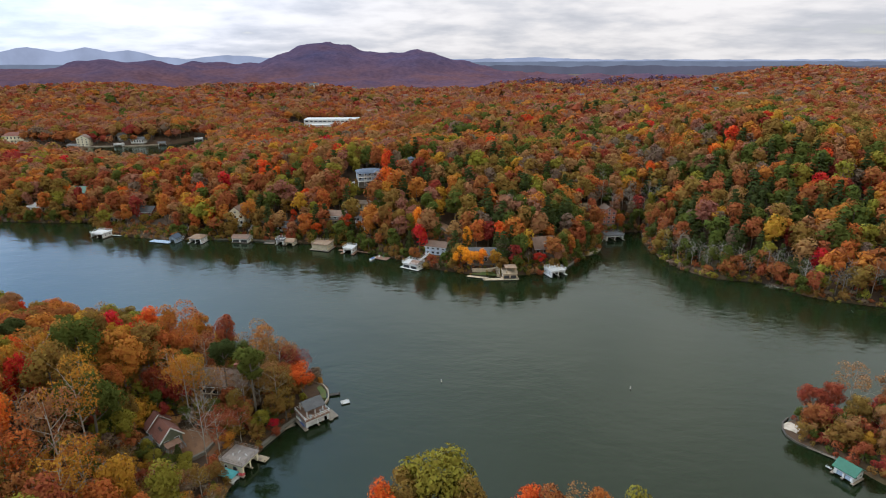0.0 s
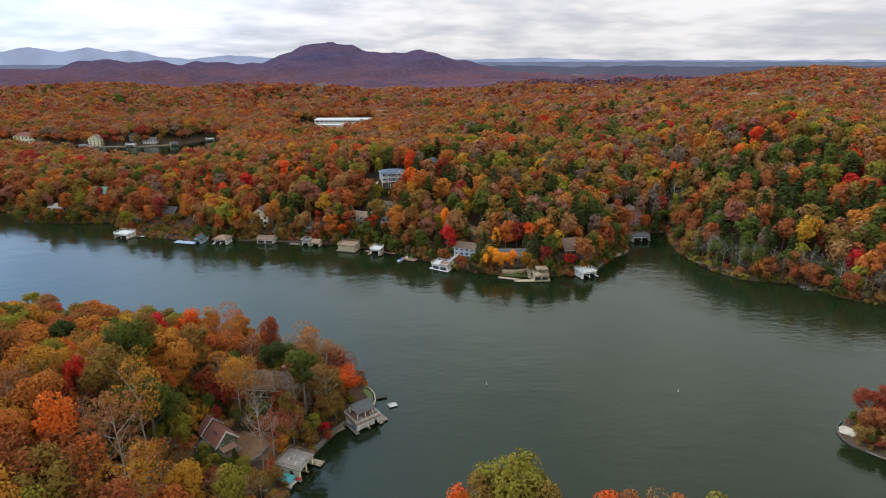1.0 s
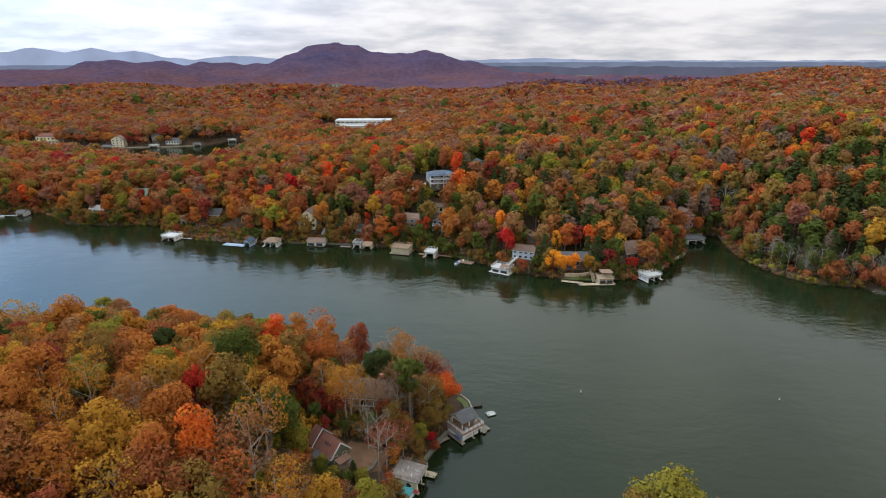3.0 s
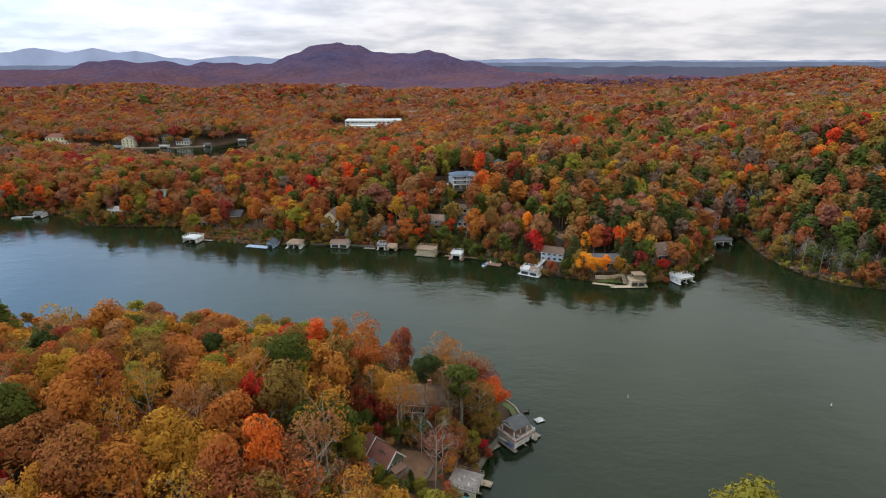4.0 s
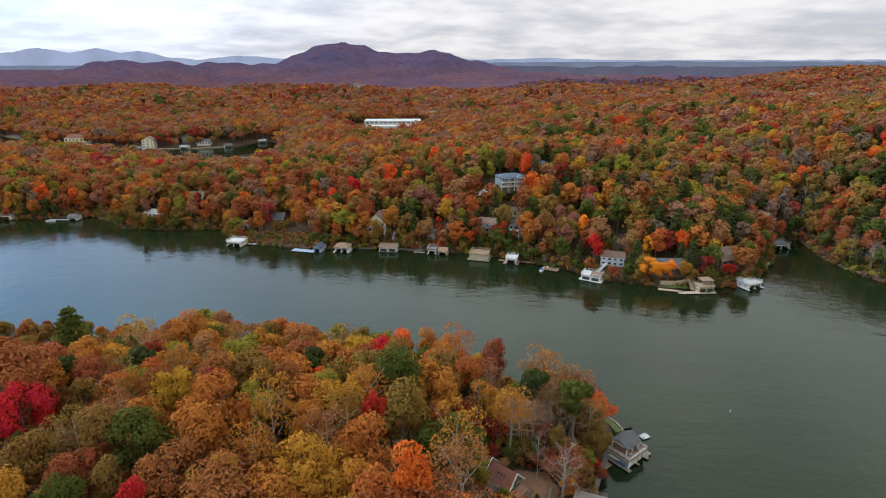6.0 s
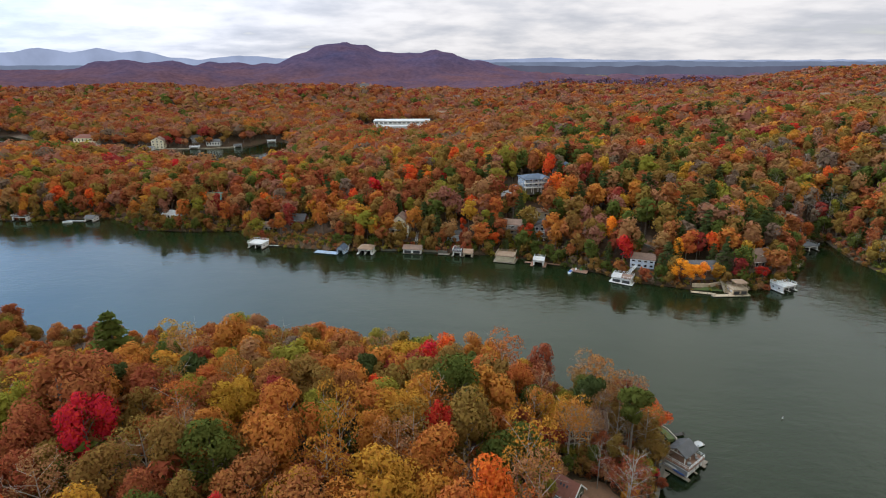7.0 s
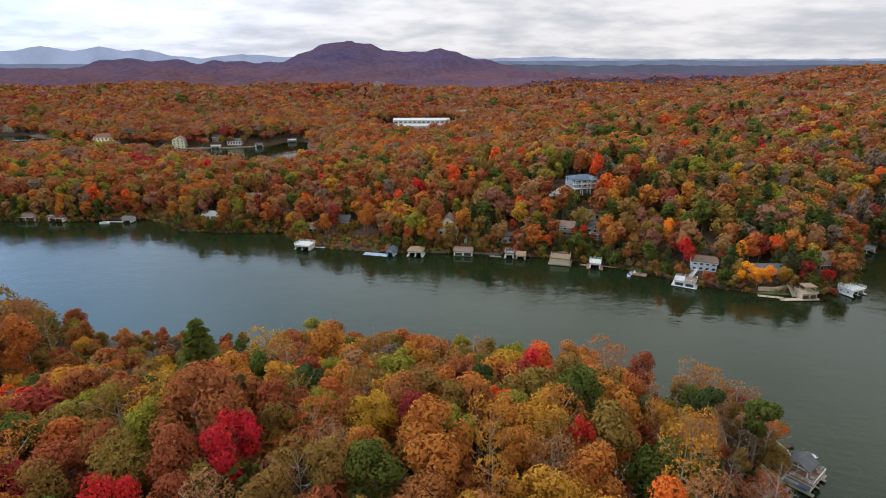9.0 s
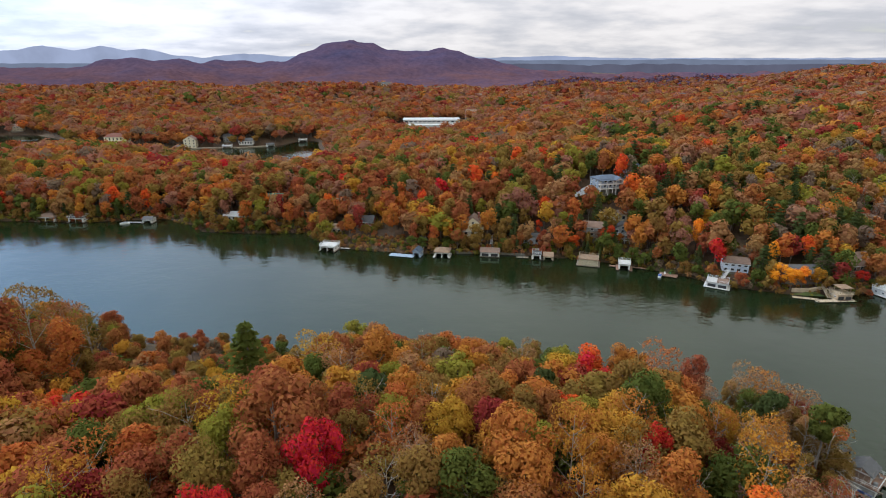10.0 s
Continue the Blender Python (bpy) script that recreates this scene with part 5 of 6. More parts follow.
def boathouse(x, y, rz, w, d, h, style, wall, roof, label, slips=2, apron=1.2, deck=WOOD, rail=WHITE, closed=False, walk_in=None, dark_bays=True):
    """A boathouse on piles over the water: deck, walls open towards the lake, and a roof or a roof deck."""
    r = root_at("boathouse", x, y, 0, rz, label, "boathouse", "boathouses along the shore")
    hw, hd = w / 2, d / 2
    first = None
    for i in range(3):
        for j in range(3):
            px, py = -hw - apron * 0.6 + (w + apron * 1.2) * i / 2, -hd - apron * 0.6 + (d + apron * 0.6) * j / 2
            if first is None:
                first = part("support_post", post(0, 0, -4, 0.34, 0.16), PILE, r)
                first.matrix_basis = pose(px, py, 0)
            else:
                twin(first, px, py, 0)
    part("deck", slab((-hw - apron, -hw + 0.25, -hd - apron, hd, 0.32, 0.52), (hw - 0.25, hw + apron, -hd - apron, hd, 0.32, 0.52), (-hw + 0.25, hw - 0.25, hd - 1.2, hd, 0.32, 0.52)), deck, r)
    part("apron", slab((-hw + 0.26, hw - 0.26, -hd - apron, -hd + 0.2, 0.30, 0.5)) if closed else slab(*[(-hw + w * k / slips - 0.3, -hw + w * k / slips + 0.3, -hd - apron * 0.9, hd - 1.25, 0.3, 0.5) for k in range(1, slips)] or [(-0.2, 0.2, hd - 1.5, hd - 1.22, 0.3, 0.5)]), deck, r)
    t = 0.16
    part("side_wall", slab((-hw, -hw + t, -hd, hd, 0.53, h)), wall, r)
    part("side_wall", slab((hw - t, hw, -hd, hd, 0.53, h)), wall, r)
    part("back_wall", slab((-hw + t, hw - t, hd - t, hd, 0.53, h)), wall, r)
    if closed:
        part("front_wall", slab((-hw + t, hw - t, -hd, -hd + t, 0.53, h)), wall, r)
        for k in range(slips if dark_bays else 0):
            cx = -hw + w * (k + 0.5) / slips
            # dark sheet put in for the shade of an open slip
            part("door", slab((cx - w / slips * 0.38, cx + w / slips * 0.38, -hd - 0.04, -hd + 0.01, 0.56, h * 0.72)), SHADE, r)
    else:
        part("header", slab((-hw + t, hw - t, -hd, -hd + t, h - 0.75, h)), wall, r)
        for k in range(slips + 1):
            cx = min(max(-hw + w * k / slips, -hw + 0.42), hw - 0.42)
            part("pillar", slab((cx - 0.24, cx + 0.24, -hd, -hd + t, 0.53, h - 0.752)), wall, r)
    for side, sx in (("left", -hw), ("right", hw)):
        for k in range(2):
            window(r, sx, -hd + d * (k + 0.6) / 2.2, h * 0.6, 1.0, h * 0.26, side)
    if style == "flat":
        part("roof", slab((-hw - 0.3, hw + 0.3, -hd - 0.4, hd + 0.2, h + 0.004, h + 0.24)), roof, r)
        railing(r, -hw - 0.15, hw + 0.15, -hd - 0.25, hd + 0.05, h + 0.24, 0.95, rail)
    elif style == "hip":
        part("roof", hip_roof(w, d, h + 0.004, 1.5, 0.6, 0.9), roof, r)
    elif style == "gable_y":
        part("gable_wall", gabled_wall(w - 0.02, d - 0.02, h, h + 0.05, 1.5, "y"), wall, r)
        part("roof", gable_roof(w, d, h + 0.06, 1.5, along="y"), roof, r)
    else:
        part("gable_wall", gabled_wall(w - 0.02, d - 0.02, h, h + 0.05, 1.25), wall, r)
        part("roof", gable_roof(w, d, h + 0.06, 1.25), roof, r)
    if walk_in:
        part("gangway", slab((-0.7, 0.7, hd, hd + walk_in, 0.34, 0.5)), deck, r)
    return r


def dock(x, y, rz, w, d, label, mat=WOOD, height=0.5, name="dock"):
    """A platform of planks on piles."""
    r = root_at(name, x, y, 0, rz, label, "dock", "docks along the shore")
    first = None
    n = max(3, round(w / 0.6))
    for i in range(n):
        px = -w / 2 + w * (i + 0.5) / n
        if first is None:
            first = part("plank", slab((-w / n / 2 + 0.015, w / n / 2 - 0.015, -d / 2, d / 2, height - 0.1, height), bevel=0.01), mat, r)
            first.matrix_basis = pose(px, 0, 0)
        else:
            twin(first, px, 0, 0)
    for py in (-d / 2 + 0.3, d / 2 - 0.3):
        part("bearer", slab((-w / 2, w / 2, py - 0.1, py + 0.1, height - 0.32, height - 0.103)), PILE, r)
    pile = None
    for i in range(max(2, round(w / 3) + 1)):
        for py in (-d / 2 + 0.3, d / 2 - 0.3):
            px = -w / 2 + 0.3 + (w - 0.6) * i / max(1, round(w / 3))
            if pile is None:
                pile = part("support_post", post(0, 0, -4, height + 0.35, 0.13), PILE, r)
                pile.matrix_basis = pose(px, py, 0)
            else:
                twin(pile, px, py, 0)
    return r


def boat(x, y, rz, length, hull, cover, label):
    """A small moored boat: tapered hull, deck cover and windscreen."""
    r = root_at("boat", x, y, 0, rz, label, "boat")
    bm = bmesh.new()
    secs = [(-0.5, 0.17, 0.0), (-0.2, 0.2, 0.0), (0.2, 0.19, 0.02), (0.4, 0.11, 0.06), (0.5, 0.015, 0.1)]
    rings = []
    for s, b, k in secs:
        rings.append([bm.verts.new((s * length, u * b * length, v)) for u, v in ((-1, 0.75 + k), (-0.75, -0.1 + k), (0.75, -0.1 + k), (1, 0.75 + k))])
    for a, b in zip(rings, rings[1:]):
        for i in range(3):
            bm.faces.new((a[i], b[i], b[i + 1], a[i + 1]))
        bm.faces.new((a[3], b[3], b[0], a[0]))
    bm.faces.new(rings[0])
    bm.faces.new(rings[-1][::-1])
    bmesh.ops.recalc_face_normals(bm, faces=bm.faces)
    part("hull", bm, hull, r)
    top = hip_roof(length * 0.62, length * 0.3, 0.78, 0.45, 0.0)
    part("cover", top, cover, r).matrix_basis = pose(-0.08 * length, 0, 0)
    return r


def chair(x, y, z, rz, mat, label):
    r = root_at("deck_chair", x, y, z, rz, label, "chair", "chairs on the decks")
    part("seat", slab((-0.32, 0.32, -0.35, 0.3, 0.36, 0.43)), mat, r)
    bk = part("backrest", slab((-0.32, 0.32, -0.03, 0.04, 0.0, 0.75)), mat, r)
    bk.matrix_basis = pose(0, 0.3, 0.4, -18)
    leg = part("leg", slab((-0.04, 0.04, -0.04, 0.04, 0, 0.355)), mat, r)
    leg.matrix_basis = pose(-0.26, -0.28, 0)
    for px, py in ((0.26, -0.28), (-0.26, 0.24), (0.26, 0.24)):
        twin(leg, px, py, 0)
    return r


def stairs(x, y, z0, z1, rz, run, width, mat, label, rail=True):
    """A flight that climbs along +y from z0 to z1."""
    r = root_at("stairs", x, y, z0, rz, label, "stairs")
    n = max(3, round((z1 - z0) / 0.18))
    tread = None
    for i in range(n):
        if tread is None:
            tread = part("tread", slab((-width / 2, width / 2, -0.02, run / n + 0.02, -0.05, 0), bevel=0), mat, r)
            tread.matrix_basis = pose(0, 0, (z1 - z0) / n)
        else:
            twin(tread, 0, run * i / n, (z1 - z0) * (i + 1) / n)
    for s in (-1, 1):
        part("stringer", beam((s * width / 2, 0, -0.05), (s * width / 2, run, z1 - z0 - 0.05), 0.08, 0.3), mat, r)
        if rail:
            part("handrail", beam((s * width / 2, 0, 0.95), (s * width / 2, run, z1 - z0 + 0.95), 0.07, 0.07), mat, r)
            for k in range(4):
                part("baluster", slab((s * width / 2 - 0.04, s * width / 2 + 0.04, run * k / 3 - 0.04, run * k / 3 + 0.04, (z1 - z0) * k / 3 - 0.1, (z1 - z0) * k / 3 + 0.92)), mat, r)
    return r


def ribbon(name, pts, width, mat, label, category, lift=0.06, drop=0.8, kind="structure", flat=None):
    """A path, drive or wall that follows the ground along a line of points, with thickness."""
    pts = [Vector(p) for p in pts]
    line = []
    for a, b in zip(pts, pts[1:]):
        n = max(1, int((b - a).length / 1.5))
        line += [a.lerp(b, i / n) for i in range(n)]
    line.append(pts[-1])
    bm = bmesh.new()
    rows = []
    for i, p in enumerate(line):
        q = (line[min(i + 1, len(line) - 1)] - line[max(i - 1, 0)]).normalized()
        side = Vector((-q.y, q.x)) * width / 2
        row = []
        for s in (-1, 1):
            e = p + side * s
            z = (height_at(e.x, e.y) if flat is None else flat) + lift
            row += [bm.verts.new((e.x, e.y, z)), bm.verts.new((e.x, e.y, z - drop))]
        rows.append(row)
    for a, b in zip(rows, rows[1:]):
        bm.faces.new((a[0], a[2], b[2], b[0]))
        bm.faces.new((a[1], a[0], b[0], b[1]))
        bm.faces.new((a[2], a[3], b[3], b[2]))
    bm.faces.new((rows[0][0], rows[0][1], rows[0][3], rows[0][2]))
    bm.faces.new((rows[-1][0], rows[-1][2], rows[-1][3], rows[-1][1]))
    bmesh.ops.recalc_face_normals(bm, faces=bm.faces)
    me = bpy.data.meshes.new(name)
    bm.to_mesh(me)
    bm.free()
    me.materials.append(mat)
    return tagged(new(name, me), label, category, kind=kind)


def patch(name, cx, cy, rx, ry, mat, label, category, lift=0.08, seed=1):
    """An uneven patch of ground cover laid on the slope."""
    bm = bmesh.new()
    rr = np.random.RandomState(seed)
    wob = rr.uniform(0.82, 1.12, 28)
    prev = None
    mid = bm.verts.new((cx, cy, height_at(cx, cy) + lift))
    for k in (0.33, 0.66, 1.0):
        ring = []
        for i in range(28):
            a = i * 2 * math.pi / 28
            px, py = cx + math.cos(a) * rx * k * wob[i], cy + math.sin(a) * ry * k * wob[i]
            ring.append(bm.verts.new((px, py, height_at(px, py) + lift - (0.1 if k == 1 else 0))))
        for i in range(28):
            j = (i + 1) % 28
            if prev is None:
                bm.faces.new((mid, ring[i], ring[j]))
            else:
                bm.faces.new((prev[i], ring[i], ring[j], prev[j]))
        prev = ring
    me = bpy.data.meshes.new(name)
    bm.to_mesh(me)
    bm.free()
    me.materials.append(mat)
    return tagged(new(name, me), label, category, kind="structure")


# the near headland: cabin, house, yard and its two boathouses
patch("yard", -62.9, 119.2, 6.8, 5.6, GRAVEL, "bare brown earth yard beside the cabin", "yard", 0.12, 3)
ribbon("driveway", [(-63.6, 114.0), (-68.4, 108.0), (-75.6, 100.8), (-86.4, 91.2)], 4.5, GRAVEL, "pale dirt driveway through the trees", "driveway", 0.12)
ribbon("retaining_wall", [(-64.2, 111.8), (-61.2, 113.0), (-59.3, 115.7), (-58.3, 119.0)], 0.5, CONCRETE, "low curved concrete retaining wall beside the yard", "wall", 1.0, 2.5)
cb = house(-69.3, 117.9, -42, 6.4, 5.2, 2.9, 2.5, MOSS, ROOF_RED, "small cabin with red-brown shingle roof and mossy siding", along="x", storeys=1, wins=2, name="cabin", lift=0.2)
part("wing_wall", gabled_wall(2.6, 6.2, 0.1, 3.1, 2.9), MOSS, cb).matrix_basis = pose(-4.5, 0.1, 0)
part("wing_roof", gable_roof(2.6, 6.2, 3.12, 2.9, 0.3), ROOF_RED, cb, "higher red-brown shingle roof").matrix_basis = pose(-4.5, 0.1, 0)
for px, z0, z1, depth in ((-3.1, 2.75, 6.2, 3.4), (3.72, 2.45, 5.62, 3.0)):
    for sy in (-1, 1):
        part("rake_board", beam((px, sy * depth, z0), (px, 0, z1), 0.16, 0.3), WHITE, cb, "white-painted roof edge board")
part("front_wing", gabled_wall(4.4, 3.4, -1.5, 1.5, 1.3, "y"), MOSS, cb).matrix_basis = pose(-1.2, -4.2, 0)
part("front_wing_roof", gable_roof(4.4, 3.4, 1.52, 1.3, 0.25, 0.12, "y"), ROOF_GREY, cb, "dark low roof with pale edges").matrix_basis = pose(-1.2, -4.2, 0)
for sx in (-1, 1):
    part("rake_board", beam((-1.2 + sx * 2.5, -6.2, 1.5), (-1.2, -6.2, 3.02), 0.12, 0.2), WHITE, cb)
for k in range(3):
    part("skylight", slab((0.9 + 0.75 * k, 1.3 + 0.75 * k, -0.3, 0.3, 0, 0.08)), SHADE, cb).matrix_basis = pose(-1.4, -1.25, 4.42, 43.9, 0, 0)
part("side_deck", slab((3.3, 6.0, -2.2, 2.2, 0.0, 0.18)), RED_WOOD, cb, "red-brown wooden side deck")
railing(cb, 3.4, 5.9, -2.1, 2.1, 0.18, 0.95, GREY, "frb", 1.3)
part("porch_roof", slab((3.75, 5.9, -2.3, 1.4, -0.05, 0.06)), RED_WOOD, cb, "red-brown board roof over the side deck").matrix_basis = pose(0, 0, 2.75, 0, 8, 0)
part("porch_post", slab((5.55, 5.7, -2.1, -1.95, 0.18, 1.95)), GREY, cb)
part("porch_post", slab((5.55, 5.7, 1.0, 1.15, 0.18, 1.95)), GREY, cb)
part("deck_bench", slab((4.1, 4.6, -1.2, 1.2, 0.18, 0.62), (4.5, 4.6, -1.2, 1.2, 0.62, 1.05)), RED_WOOD, cb)
house(-63.8, 141.1, -6, 18.0, 9.0, 4.2, 2.4, BROWN, ROOF_BROWN, "long brown house with a low shingle roof among trees", storeys=1, wins=5, chimney=True, lift=0.5)
bh = [o for o in bpy.data.objects if o.name == "house"][0]
for ax, ay, az, bx, by, bz in ((-9.4, -4.95, 4.1, -9.4, 0, 6.85), (9.4, -4.95, 4.1, 9.4, 0, 6.85), (-1.5, -4.95, 4.12, -1.5, 0, 6.87)):
    part("rake_board", beam((ax, ay, az), (bx, by, bz), 0.18, 0.24), FRESH_WOOD, bh, "pale wooden roof edge board")
pg = root_at("pergola", -63.6, 134.9, height_at(-63.6, 134.9), -6, "weathered pale timber pergola frame beside the brown house", "pergola")
for px in (-3.2, 0, 3.2):
    for py in (-2, 2):
        part("pergola_post", slab((px - 0.12, px + 0.12, py - 0.12, py + 0.12, -1.5, 5.2)), FRESH_WOOD, pg)
    part("cross_beam", beam((px, -2.4, 5.3), (px, 2.4, 5.3), 0.15, 0.22), FRESH_WOOD, pg)
for py in (-2, 2):
    part("long_beam", beam((-3.6, py, 5.12), (3.6, py, 5.12), 0.15, 0.22), FRESH_WOOD, pg)

bhA = boathouse(-36.6, 133.9, 39, 7.0, 6.4, 2.65, "flat", WHITE, RED_WOOD, "two-storey white boathouse with a roofed deck on top", 2, 0.9, WOOD, WHITE)
part("bay_panel", slab((-2.9, -0.35, -3.25, -3.205, 0.75, 2.05)), PALE_ROOF, bhA, "white roller door, nearly shut")
part("bay_panel", slab((0.35, 2.0, -3.25, -3.205, 0.75, 2.05)), PALE_ROOF, bhA, "white roller door, nearly shut")
part("side_strip", slab((-3.58, -3.505, -3.1, 3.1, 0.9, 2.2)), GREY, bhA)
for px in (-2.3, 0.1, 2.5):
    for py in (-1.6, 2.6):
        part("pavilion_post", slab((px - 0.13, px + 0.13, py - 0.13, py + 0.13, 2.89, 4.98)), WHITE, bhA)
part("pavilion_roof", gable_roof(5.2, 4.5, 5.0, 1.35, 0.4), ROOF_GREY, bhA, "grey shingle pavilion roof").matrix_basis = pose(0.1, 0.5, 0)
for py in (-1.6, 2.6):
    part("tie_beam", beam((-2.5, py, 4.9), (2.7, py, 4.9), 0.14, 0.18), WHITE, bhA)
for px in (-2.5, 2.7):
    part("gable_truss", beam((px, -1.75, 5.0), (px, 2.75, 5.0), 0.14, 0.2), WHITE, bhA)
    part("king_post", slab((px - 0.07, px + 0.07, 0.43, 0.57, 5.1, 6.2)), WHITE, bhA)
part("table", post(-1.8, -2.5, 2.9, 3.6, 0.5, 12), GREY, bhA)
part("bench", slab((-2.2, 2.2, 2.0, 2.45, 2.9, 3.35)), BROWN, bhA)
part("end_dock", slab((4.42, 6.2, -3.6, 0.6, 0.3, 0.5)), WOOD, bhA)
for kx, ky, kz, km, words in ((-3.8, -1.2, 1.0, BLUEPL, "blue kayak hung on the boathouse wall"), (-3.8, 0.9, 1.5, WHITE, "white paddle board hung on the boathouse wall")):
    a = radians(39)
    kr = root_at("kayak", -36.6 + kx * math.cos(a) - ky * math.sin(a), 133.9 + kx * math.sin(a) + ky * math.cos(a), kz, 39, words, "kayak")
    bm = bmesh.new()
    bmesh.ops.create_uvsphere(bm, u_segments=14, v_segments=8, radius=1, matrix=Matrix.Diagonal((0.16, 1.7, 0.3, 1)))
    part("hull", bm, km, kr)
a = radians(39)
for kx, ky, kr, words in ((1.6, -2.6, 30, "grey deck chair on the boathouse terrace"), (2.4, -1.8, 75, "grey deck chair on the boathouse terrace")):
    chair(-36.6 + kx * math.cos(a) - ky * math.sin(a), 133.9 + kx * math.sin(a) + ky * math.cos(a), 2.9, 39 + kr, GREY, words)
dock(-42.6, 130.6, 39, 3.2, 2.2, "short wooden landing beside the white boathouse")
dock(-28.9, 142.1, 25, 2.6, 2.0, "small square floating swim raft with pale top", PALE_ROOF, 0.35, "swim_raft")
dock(-32.8, 145.8, 15, 3.6, 1.1, "narrow dark wooden jetty off the lawn", PILE)
ribbon("seawall", [(-40.3, 151.9), (-37.2, 150.7), (-35.0, 147.6), (-34.1, 143.8), (-34.6, 141.0)], 0.35, SAND, "curved pale seawall round the small lawn", "wall", 0.75, 2.5, flat=0.2)
ribbon("lawn_strip", [(-40.8, 150.2), (-37.9, 149.0), (-36.2, 146.4), (-35.5, 143.3)], 1.7, LAWN, "narrow curved strip of green lawn", "lawn", 0.75, 1.5, flat=0.1)
ribbon("shore_path", [(-41.3, 133.4), (-44.4, 127.8), (-47.3, 121.8)], 1.0, CONCRETE, "narrow concrete walk along the water", "path", 0.9, 1.5, flat=0.0)

bhB = boathouse(-50.6, 115.0, 70, 6.0, 6.6, 3.0, "flat", CREAM, WORN_ROOF, "cream boathouse with a worn flat roof terrace", 2, 0.7, WOOD, WOOD)
part("door", slab((-3.14, -3.09, -1.6, -0.7, 0.55, 2.5)), SHADE, bhB)
for px, py, a in ((-1.2, -1.2, 20), (0.6, -1.7, 65), (0.9, 0.6, 10), (-0.4, 1.4, 40)):
    part("loose_board", slab((-0.55, 0.55, -0.14, 0.14, 0, 0.1)), PALE_ROOF, bhB).matrix_basis = pose(px, py, 3.25, 0, 0, a)
pb = root_at("pontoon_boat", -52.0, 110.3, 0, -20, "pontoon boat under a turquoise canvas cover beside the boathouse", "boat")
for py in (-0.95, 0.95):
    part("pontoon", beam((-2.6, py, 0.1), (2.6, py, 0.1), 0.6, 0.5), GREY, pb)
part("floor", slab((-2.6, 2.6, -1.25, 1.25, 0.36, 0.5)), WHITE, pb)
for px in (-2.3, 2.3):
    for py in (-1.15, 1.15):
        part("canopy_pole", post(px, py, 0.5, 1.7, 0.05, 6), WHITE, pb)
part("canopy", hip_roof(4.7, 2.4, 1.7, 0.3, 0.15, 0.3), TURQ, pb, "turquoise canvas canopy")
cv = root_at("boat_cover", -50.0, 111.7, 0.55, -20, "red canvas cover lying on the dock edge", "cover")
part("canvas", hip_roof(3.6, 0.9, 0.0, 0.5, 0.1), REDCLOTH, cv)
dock(-45.7, 117.1, 70, 2.0, 3.2, "small pale wooden landing at the boathouse corner", FRESH_WOOD)

# far shore, from the cove's mouth westwards
boathouse(-194.8, 305.5, -14, 8.2, 6.8, 2.9, "flat", WHITE, PALE_ROOF, "white open boathouse with a railed white roof deck", 2, 0.6, WOOD, WHITE, walk_in=4)
dock(-187.2, 306.7, -10, 6.0, 1.4, "white gangway from the boathouse to the bank", PALE_ROOF)
dock(-156.2, 295.4, -14, 13.0, 4.2, "low blue-grey wooden dock platform over the water", BLUE)
boathouse(-148.3, 295.7, -14, 3.8, 5.0, 3.0, "gable_y", BLUE, ROOF_BLUE, "small blue-grey boat shed at the dock's end", 1, 0.5, BLUE)
stairs(-146.4, 299.0, 0.5, 5.5, -10, 7.5, 1.3, WHITE, "white railed stairs climbing the bank from the dock")
boathouse(-135.6, 295.9, -8, 7.0, 6.6, 3.0, "hip", WHITE, ROOF_TAN, "white boathouse with a tan hipped roof", 2, 0.9, PALE_ROOF)
boathouse(-111.4, 296.6, -8, 9.2, 6.4, 2.8, "gable", WHITE, ROOF_BROWN, "white boathouse with a dark brown low roof", 2, 0.4, WOOD, closed=True)
ribbon("seawall", [(-128.4, 299.5), (-116.4, 299.5), (-105.6, 298.0), (-93.6, 295.9)], 0.8, CONCRETE, "pale concrete seawall along the bank", "wall", 0.9, 2.0, flat=0.1)
boathouse(-88.3, 292.2, -10, 4.2, 5.4, 3.0, "flat", WHITE, ROOF_GREY, "small white boathouse with a dark flat roof", 1, 0.6, WOOD, WHITE)
boathouse(-82.8, 290.9, -10, 4.4, 5.0, 2.4, "gable", TAN, ROOF_TAN, "open boat shelter with a tan gable roof", 1, 0.5, WOOD)
dock(-95.4, 292.6, -8, 6.0, 2.2, "low brown wooden dock with gear on it", WOOD)
boathouse(-64.3, 284.2, -16, 9.0, 7.4, 3.4, "flat", TAN, ROOF_TAN, "tan boathouse with an orange-brown roof deck", 2, 1.0, WOOD, FRESH_WOOD, closed=True, dark_bays=False)
boathouse(-48.7, 278.2, -16, 5.0, 6.0, 3.0, "flat", WHITE, PALE_ROOF, "small white boathouse with blue trim and roof railing", 1, 1.3, RED_WOOD, WHITE)
dock(-53.5, 280.3, -16, 3.5, 2.0, "red-brown wooden dock against the bank", RED_WOOD)
dock(-41.4, 277.4, -22, 7.5, 1.6, "narrow red-brown boardwalk along the bank", RED_WOOD)
dock(-31.2, 268.3, -26, 8.0, 4.6, "brown wooden swim dock with chairs and small craft", RED_WOOD)
boat(-35.5, 267.1, 60, 4.2, WHITE, BLUEPL, "white jet boat with a blue seat cover by the dock")
chair(-30.2, 268.3, 0.5, 10, GREENPL, "green plastic deck chair on the brown dock")
chair(-32.6, 269.0, 0.5, -20, WHITE, "white deck chair on the brown dock")
